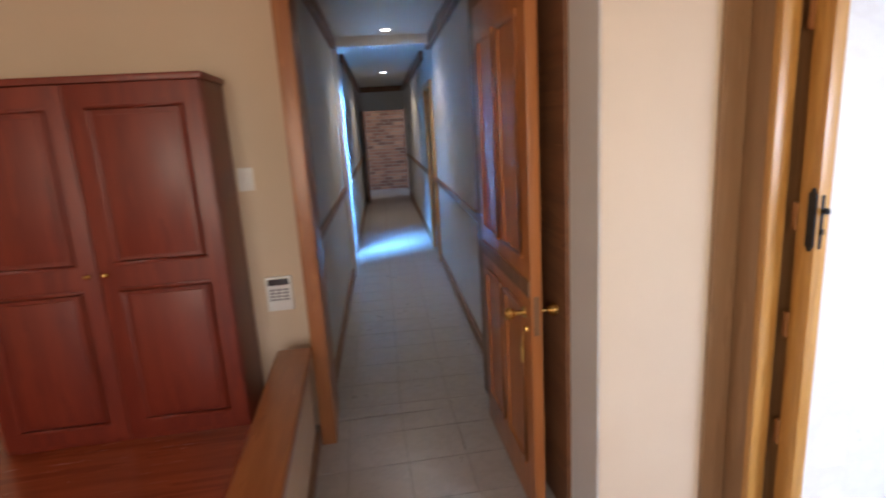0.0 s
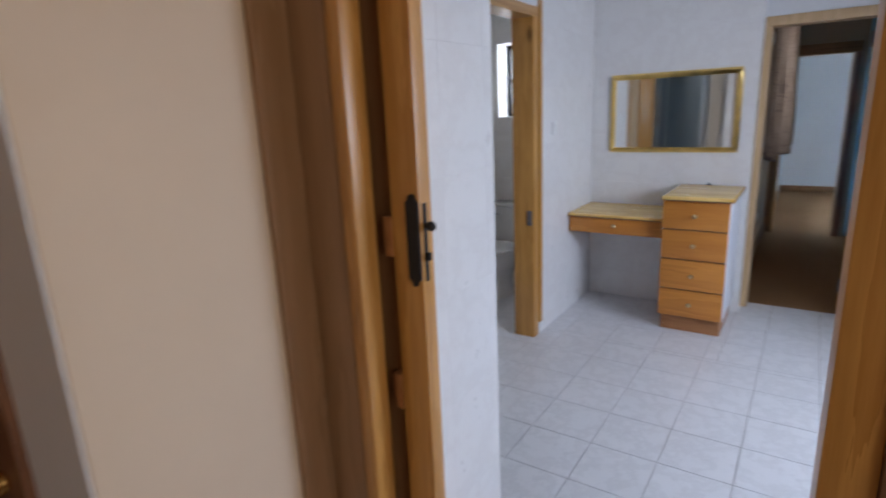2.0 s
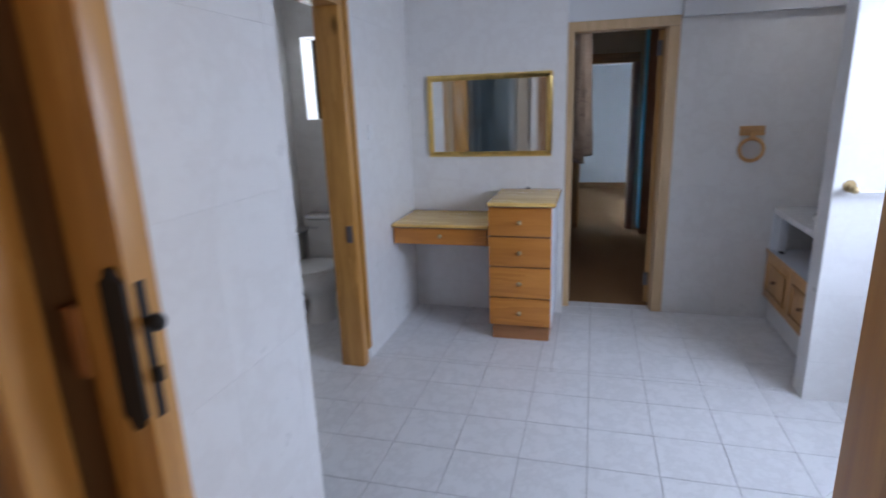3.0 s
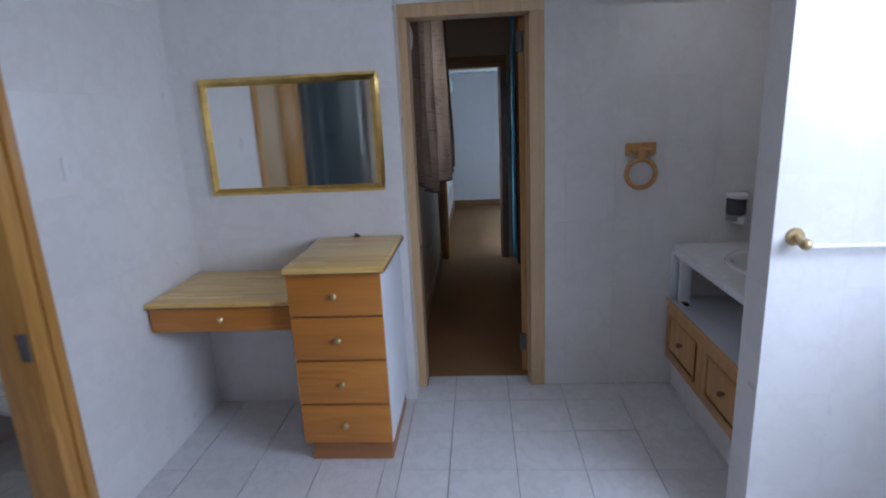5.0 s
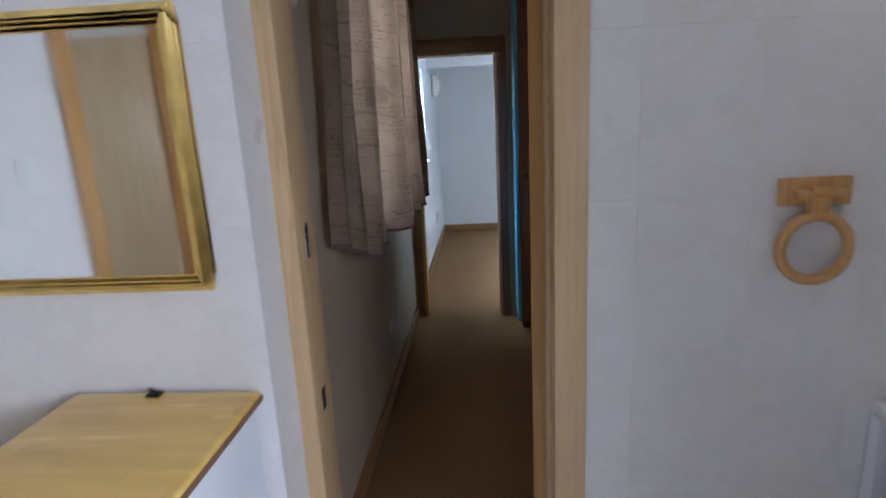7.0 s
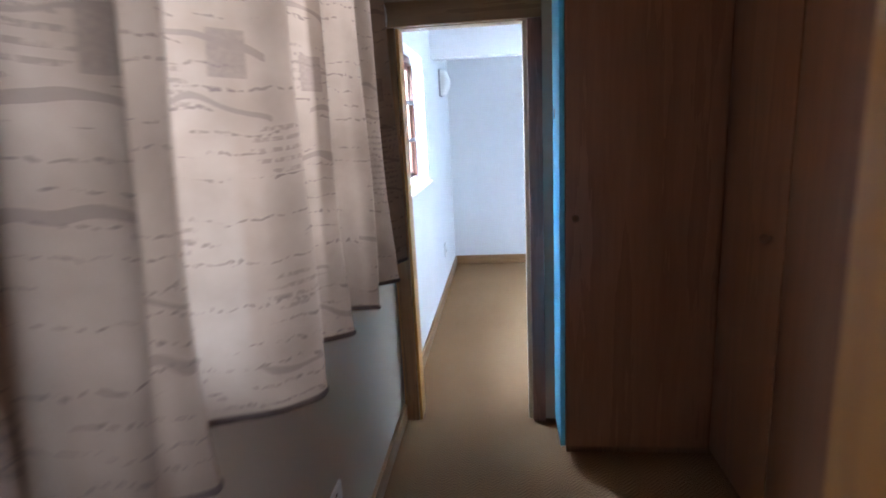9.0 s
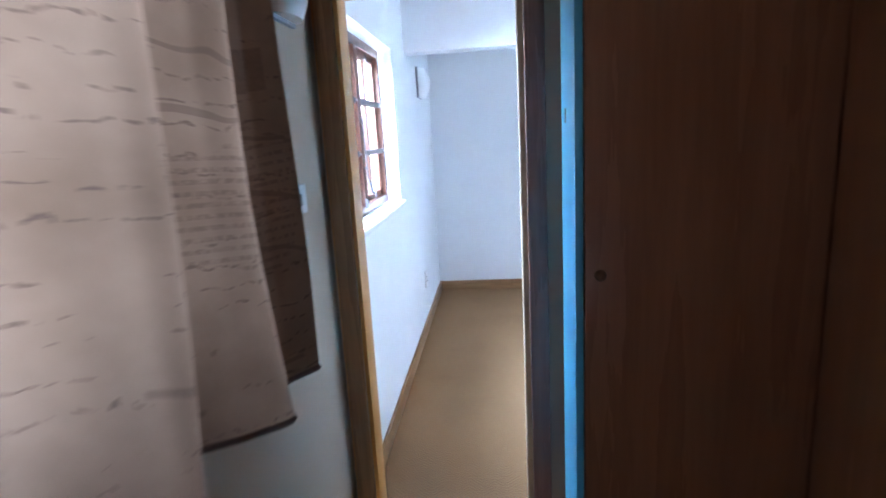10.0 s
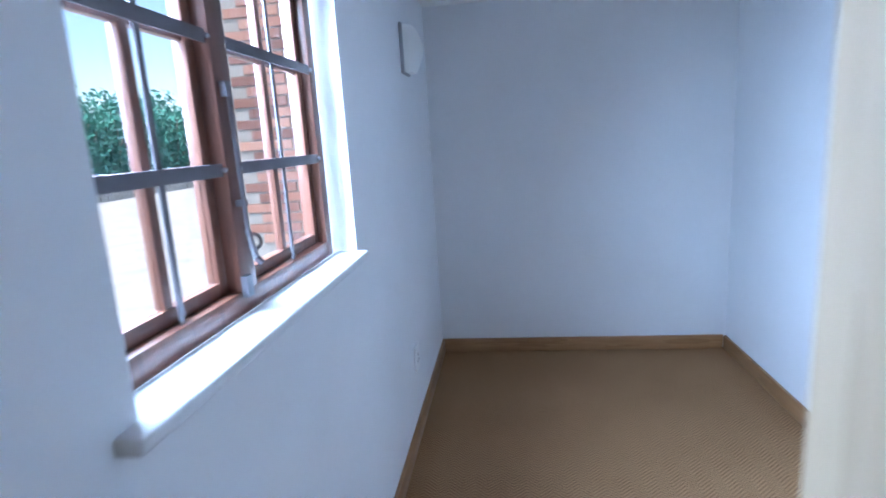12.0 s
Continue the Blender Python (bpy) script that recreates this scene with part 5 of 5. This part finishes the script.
for z, h in ((1.2, 0.09), (0.78, 0.06)):
    slab("strike_plate", XD + 0.045, XD + 0.07, 1.1945, 1.1972, z, z + h, M["steel"] if h > 0.08 else M["black_iron"], door_p, 0.001, "steel strike plate")

# ---- things: passage ----
def wardrobe_unit(x0, x1):
    w = thing("wardrobe", (x0, -0.12, 0), "tall brown wood-grain built-in wardrobe with a plain door", "wardrobe", 0, "built-in wardrobes along the passage")
    W = x1 - x0
    slab("body", 0.0, W, -0.6, -0.022, 0.08, 2.44, M["wardrobe"], w, 0.001)
    slab("plinth", 0.0, W, -0.58, -0.06, 0, 0.08, M["dark_and_shaded"], w, 0.001)
    d = slab("door", 0.003, W - 0.003, -0.02, 0.0, 0.085, 2.42, M["wardrobe"], w, 0.002)
    bm = bmesh.new()
    cyl_into(bm, (0.085, 0, 1.11), (0.085, 0.014, 1.11), 0.007)
    ball_into(bm, (0.085, 0.022, 1.11), 0.016)
    finish(bm, 0, True)
    part("knob", bm, M["dark_and_shaded"], d, "small round brown knob")
    return w


for x0, x1 in ((6.80, 7.292), (6.275, 6.798), (5.75, 6.273), (5.23, 5.748)):
    wardrobe_unit(x0, x1)
we = thing("wardrobe", (7.292, -0.72, 0), "tall dark-brown wood-grain wardrobe with a bright blue side panel", "wardrobe", 0, "built-in wardrobes along the passage")
slab("body", 0.024, 0.385, 0.0, 1.212, 0.09, 2.44, M["wardrobe"], we, 0.001)
# Side panel in one saturated bright blue.
slab("side_panel", 0.004, 0.275, 1.215, 1.236, 0.09, 2.44, M["blue_panel"], we, 0.001, "bright blue side panel")
slab("plinth", 0.1, 0.385, 0.0, 1.2, 0, 0.09, M["dark_and_shaded"], we, 0.001)
d = slab("door", 0.0, 0.022, 0.605, 1.212, 0.09, 2.42, M["wardrobe"], we, 0.002)
bm = bmesh.new()
cyl_into(bm, (0, 1.175, 1.13), (-0.014, 1.175, 1.13), 0.007)
ball_into(bm, (-0.022, 1.175, 1.13), 0.016)
finish(bm, 0, True)
part("knob", bm, M["dark_and_shaded"], d, "small round brown knob")
slab("cam_cover", 0.17, 0.18, 1.236, 1.239, 1.53, 1.57, M["grey_plastic"], we, 0.001)


def spline(pts, n):
    """A smooth curve through plan points, n steps to a span."""
    out = []
    p = [pts[0]] + list(pts) + [pts[-1]]
    for a, b, c, d in zip(p, p[1:], p[2:], p[3:]):
        for k in range(n):
            t = k / n
            out.append(tuple(0.5 * (2 * q + (r - o) * t + (2 * o - 5 * q + 4 * r - w) * t * t + (3 * q - o - 3 * r + w) * t ** 3) for o, q, r, w in zip(a, b, c, d)))
    return out + [tuple(pts[-1])]


def curtain(name, low, top_x, top_y, zt, label):
    """A gathered cloth: low holds plan points and hem heights, from crest to valley; UV runs along the cloth in metres."""
    x0, y0 = low[0][0], low[0][1]
    c = thing(name, (x0, y0, 0), label, "curtain")
    bm = bmesh.new()
    uvl = bm.loops.layers.uv.new("UVMap")
    base = spline(low, 12)
    nu, nv = len(base) - 1, 30
    ym = sum(p[1] for p in base) / len(base)
    r = random.Random(5)
    sway = [(r.uniform(-0.03, 0.03), r.uniform(0.3, 1.0)) for _ in range(len(low) + 1)]
    grid, arc = [], [0.0]
    for j in range(nv + 1):
        v = j / nv
        row = []
        for i, (bx, by, bz) in enumerate(base):
            u = i / nu
            sx, sk = sway[i // 12]
            sx2, sk2 = sway[min(i // 12 + 1, len(sway) - 1)]
            f = (i % 12) / 12
            k = 0.72 + 0.28 * v ** (0.6 + 0.5 * (sk * (1 - f) + sk2 * f))
            tx = top_x[0] + (top_x[1] - top_x[0]) * u
            x = tx * (1 - v) ** 1.3 + bx * (1 - (1 - v) ** 1.3) + (sx * (1 - f) + sx2 * f) * math.sin(math.pi * v)
            y = top_y * (1 - v) + ym * v + (by - ym) * k + 0.006 * math.sin(23 * u + 9 * v) * v
            z = zt + (bz + 0.006 * math.sin(31 * u) - zt) * v
            row.append(bm.verts.new((x - x0, y - y0, z)))
        grid.append(row)
    for i in range(nu):
        arc.append(arc[-1] + (grid[nv][i + 1].co.xy - grid[nv][i].co.xy).length)
    for j in range(nv):
        for i in range(nu):
            f = bm.faces.new((grid[j][i], grid[j][i + 1], grid[j + 1][i + 1], grid[j + 1][i]))
            f.smooth = True
            for lp, (a, b) in zip(f.loops, ((i, j), (i + 1, j), (i + 1, j + 1), (i, j + 1))):
                lp[uvl].uv = (arc[a], 1.2 * (1 - b / nv))
    ob = part("cloth", bm, M["curtain"], c)
    me = ob.data
    last = [me.vertices[nv * (nu + 1) + i].co.copy() for i in range(nu + 1)]
    bm = bmesh.new()
    ringv = [[bm.verts.new(p + Vector((0, 0.004 * math.cos(a), 0.006 * math.sin(a)))) for a in (0, 1.57, 3.14, 4.71)] for p in last]
    for a, b in zip(ringv, ringv[1:]):
        for q in range(4):
            bm.faces.new((a[q], a[(q + 1) % 4], b[(q + 1) % 4], b[q]))
    finish(bm, 0, True)
    part("hem", bm, M["hem"], c, "dark stitched hem")
    # Last fold turned back to the wall, its shade put into the cloth colour.
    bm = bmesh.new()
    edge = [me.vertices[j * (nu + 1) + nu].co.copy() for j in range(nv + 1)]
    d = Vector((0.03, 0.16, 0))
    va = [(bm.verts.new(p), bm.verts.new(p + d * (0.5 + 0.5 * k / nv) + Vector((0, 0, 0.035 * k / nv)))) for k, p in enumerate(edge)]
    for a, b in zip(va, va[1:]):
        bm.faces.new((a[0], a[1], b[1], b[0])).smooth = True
    part("side_turn", bm, M["curtain_shaded"], c, "turned-back last fold, coloured dark as shade")
    return c


curtain("curtain", ((5.29, 1.25, 1.135), (5.33, 1.2, 1.12), (5.37, 1.245, 1.11), (5.41, 1.165, 1.08), (5.45, 1.215, 1.075), (5.495, 1.135, 1.05), (5.53, 1.125, 1.045), (5.585, 1.225, 1.055), (5.65, 1.13, 1.06), (5.72, 1.235, 1.1),
                    (5.82, 1.11, 1.085), (5.875, 1.055, 1.09), (5.91, 1.15, 1.1), (5.99, 1.23, 1.1), (6.06, 1.2, 1.09), (6.13, 1.12, 1.085), (6.18, 1.09, 1.08), (6.2, 1.2, 1.085), (6.29, 1.2, 1.08),
                    (6.36, 1.1, 1.07), (6.385, 1.075, 1.07), (6.4, 1.2, 1.075), (6.51, 1.215, 1.07), (6.6, 1.12, 1.06), (6.67, 1.08, 1.055), (6.7, 1.16, 1.07), (6.75, 1.12, 1.09), (6.79, 1.063, 1.1)),
        (5.4, 6.84), 1.17, 2.3, "light-brown curtain printed with brown handwriting")
rod = thing("curtain_rail", (6.05, 1.15, 2.31), "white metal curtain rail above the window", "curtain rail")
slab("track", -0.85, 0.85, -0.012, 0.012, -0.012, 0.012, M["white_plastic"], rod, 0.003)
for x in (-0.7, 0.7):
    slab("bracket", x - 0.012, x + 0.012, 0.012, 0.14, -0.006, 0.006, M["white_plastic"], rod, 0.002)


def wall_plate(name, at, w, h, label, category, rockers=0, slots=False):
    p = thing(name, at, label, category)
    slab("plate", -w / 2, w / 2, -0.011, 0, -h / 2, h / 2, M["white_plastic"], p, 0.004)
    for i in range(rockers):
        x = (i - (rockers - 1) / 2) * 0.042
        slab("rocker", x - 0.011, x + 0.011, -0.019, -0.011, -0.018, 0.018, M["white_plastic"], p, 0.003)
    if slots:
        for x, z in ((0, 0.018), (-0.018, -0.014), (0.018, -0.014)):
            bm = bmesh.new()
            cyl_into(bm, (x, -0.0125, z), (x, -0.011, z), 0.006, seg=12)
            part("socket_hole", bm, M["dark_plastic"], p)
    return p


wall_plate("light_switch", (7.38, PY, 1.352), 0.14, 0.085, "white double light switch plate", "switch", 2)
wall_plate("power_socket", (6.5, PY, 0.39), 0.12, 0.07, "white wall power socket", "socket", 0, True)
wall_plate("power_socket", (10.04, PY, 0.40), 0.09, 0.13, "white wall power socket", "socket", 0, True)


def wall_lamp(at, r, h, label):
    w = thing("wall_lamp", at, label, "wall lamp")
    slab("back_plate", -r, r, -0.016, 0, -h * 1.03, h * 1.03, M["grey_plastic"], w, 0.005, "chrome back plate")
    bm = bmesh.new()
    rows = []
    for j in range(9):
        v = j / 8
        z = h * (0.95 - 1.9 * v)
        k = 0.25 + 0.75 * math.sin(math.pi * (0.12 + 0.76 * v))
        rows.append([bm.verts.new((r * 0.85 * math.sin(a), -0.017 - 0.085 * k * math.cos(a), z)) for a in [math.radians(-90 + 180 * i / 14) for i in range(15)]])
    for a, b in zip(rows, rows[1:]):
        for i in range(14):
            bm.faces.new((a[i], a[i + 1], b[i + 1], b[i]))
    bm.faces.new(rows[0])
    bm.faces.new(rows[-1])
    finish(bm, 0, True)
    part("shade", bm, M["frosted"], w, "white frosted glass shade")
    return w


wall_lamp((7.4, PY, 1.975), 0.1, 0.13, "white frosted half-bowl wall lamp beside the curtain")
wall_lamp((5.1, PY, 1.97), 0.1, 0.13, "white frosted half-bowl wall lamp beside the passage door")
wall_lamp((10.29, PY, 1.925), 0.09, 0.115, "white frosted half-bowl wall lamp with chrome plate")

# ---- outside the windows ----
ground = structure(slab("ground", -60, 80, 1.7, 140, -0.35, -0.15, M["paving"], bevel=0), "pale sunlit paving and gravel", "ground")
wing = structure(slab("wall_wing", 11.9, 12.2, 1.46, 3.12, -0.2, 3.4, M["mortar"], bevel=0), "sunlit red-brown face-brick wing wall", "wall")
rng = random.Random(11)
bricks = []
for k in range(4):
    me = piece_mesh(0.222 - 0.001 * k, 0.073, 0.014 + 0.003 * k, M["brick"], 0.004)
    bricks.append(me)
for i in range(8, 37):
    for j in range(9):
        y = 1.5 + 0.235 * j - (0.117 if i % 2 else 0)
        if y < 1.47 or y + 0.222 > 3.13:
            continue
        ob = new("brick", bricks[rng.randrange(4)])
        ob.parent = wing
        ob.matrix_basis = Matrix.Translation((11.9, y + 0.222, 0.087 * i)) @ Matrix(((0, 0, -1, 0), (-1, 0, 0, 0), (0, 1, 0, 0), (0, 0, 0, 1)))

stone_wall = thing("garden_wall", (32, 16.5, -0.15), "low pale stone garden wall before the hedge", "garden wall")
bm = bmesh.new()
for i in range(60):
    for j in range(4):
        x = -14 + 0.42 * i + rng.uniform(-0.04, 0.04) + (0.2 if j % 2 else 0)
        box_into(bm, x, x + 0.38 + rng.uniform(-0.05, 0.02), -0.15 - rng.uniform(0, 0.06), 0.2, 0.22 * j, 0.22 * j + 0.205)
finish(bm)
tagged(part("stonework", bm, M["stone"], stone_wall), kind="stuff")


def bush(at, w, h, seed, count=2200):
    r = random.Random(seed)
    b = thing("bush", at, "dense green garden shrub with pale bare stems", "shrub", 0, "hedge of garden shrubs")
    bm = bmesh.new()
    tips = []
    for k in range(9):
        a = r.uniform(0, 6.28)
        p = Vector((0.12 * math.cos(a), 0.12 * math.sin(a), 0))
        d = Vector((0.35 * math.cos(a), 0.35 * math.sin(a), 1)).normalized()
        rad = 0.05
        for s in range(4):
            q = p + d * h * 0.24
            cyl_into(bm, p, q, rad, rad * 0.72, 6)
            p, rad = q, rad * 0.72
            d = (d + Vector((r.uniform(-0.35, 0.35), r.uniform(-0.35, 0.35), r.uniform(-0.05, 0.2)))).normalized()
            tips.append(p.copy())
    part("trunk", bm, M["bark"], b, "pale bare branching stems")
    lv, lf = [], []
    clumps = [Vector((r.uniform(-0.5, 0.5) * w, r.uniform(-0.4, 0.4) * w, h * r.uniform(0.15, 1.0))) for _ in range(26)] + tips
    for k in range(count):
        c = clumps[r.randrange(len(clumps))]
        p = c + Vector((r.gauss(0, 0.34), r.gauss(0, 0.34), r.gauss(0, 0.27)))
        if p.z < 0:
            continue
        s = r.uniform(0.12, 0.21)
        e = Euler((r.uniform(-1, 1), r.uniform(-1, 1), r.uniform(0, 6.28))).to_matrix()
        i0 = len(lv)
        lv += [tuple(p + e @ Vector(q)) for q in ((-s, 0, 0), (0, -s * 0.45, 0.02), (s, 0, 0), (0, s * 0.45, 0.02))]
        lf.append((i0, i0 + 1, i0 + 2, i0 + 3))
    me = bpy.data.meshes.new("crown")
    me.from_pydata(lv, [], lf)
    me.materials.append(M["leaf"])
    ob = new("crown", me)
    ob.parent = b
    return b


for k in range(14):
    bush((24.0 + 1.8 * k + rng.uniform(-0.3, 0.3), 19.6 + rng.uniform(-0.5, 0.6), -0.15), 3.6, 4.2 + rng.uniform(-0.7, 0.6), 20 + k)

# ---- wall and floor tiles ----
WT, WO = (0.255, 0.37), 0.215
wt = M["wall_tile"]
up = (0, 0, 1)
tiles_on(bath_n, (0, YL + 0.008, 0), (1, 0, 0), up, ((3.645, XM, 0.0, 2.5),), WT, (XM, WO), wt)
tiles_on(bath_m, (XM + 0.008, 0, 0), (0, -1, 0), up, ((-YL, -1.25, 0.0, 2.5),), WT, (-1.25, WO), wt)
tiles_on(bath_m, (0, 1.25, 0), (1, 0, 0), up, ((XM, XD, 0.0, 2.5),), WT, (XM, WO), wt)
tiles_on(bath_d, (XD + 0.008, 0, 0), (0, -1, 0), up, ((-0.512, -YR, 0.0, 2.07),), WT, (-0.4, WO), wt)
structure(slab("trim_bulkhead", XD - 0.05, XD + 0.007, YR, 0.505, 2.072, 2.5, M["paint_white"], bevel=0.003), "white painted band above the tiles", "trim")
structure(slab("trim_over_door", XD - 0.004, XD + 0.007, 0.51, 1.25, 2.092, 2.5, M["paint_white"], bevel=0.0), "white painted band above the door", "trim")
tiles_on(bath_s, (3.648, 0, 0), (0, -1, 0), up, ((0.06, 0.738, 0.0, 2.5),), WT, (0.3, WO), wt)
tiles_on(bath_s, (0, -0.068, 0), (-1, 0, 0), up, ((-3.78, -3.64, 0.0, 2.5),), (0.3, 0.37), (-3.64, WO), wt)
tiles_on(bath_r, (0, YR - 0.008, 0), (-1, 0, 0), up, ((-3.64, -3.25, 0.0, 2.5), (-3.25, -2.05, 0.0, 1.15), (-XD, -3.78, 0.8, 2.5)), WT, (-3.69, WO), wt)
tiles_on(bath_e, (0, LOBBY_N - 0.001, 0), (1, 0, 0), up, ((1.14, 1.868, 0.0, 2.5),), WT, (1.56, 0.275), wt)
tiles_on(wc_back, (0, 3.378, 0), (1, 0, 0), up, ((2.7, 4.683, 0.0, 2.5),), WT, (4.683, WO), wt)
tiles_on(wc_end, (4.683, 0, 0), (0, -1, 0), up, ((-3.37, -3.24, 0, 2.5), (-3.24, -2.80, 0, 1.49), (-2.80, -2.52, 0, 2.5), (-3.24, -2.80, 2.1, 2.5)), WT, (-3.37, WO), wt)
tiles_on(floor_bath, (0, 0, -0.008), (1, 0, 0), (0, 1, 0), ((1.14, 3.69, YR, 2.385), (3.69, XD, YR, 1.25), (3.69, XM, 1.25, 2.385), (2.7, 4.68, 2.385, 3.37)), (0.3025, 0.3025), (3.128, 1.028), M["floor_tile"], joint=0.0036)
tiles_on(floor_bath, (0, 0, -0.008), (1, 0, 0), (0, 1, 0), ((XD, XD + 0.115, 0.59, 1.197),), (0.3025, 0.3025), (3.128, 1.028), M["floor_tile"], joint=0.0036)
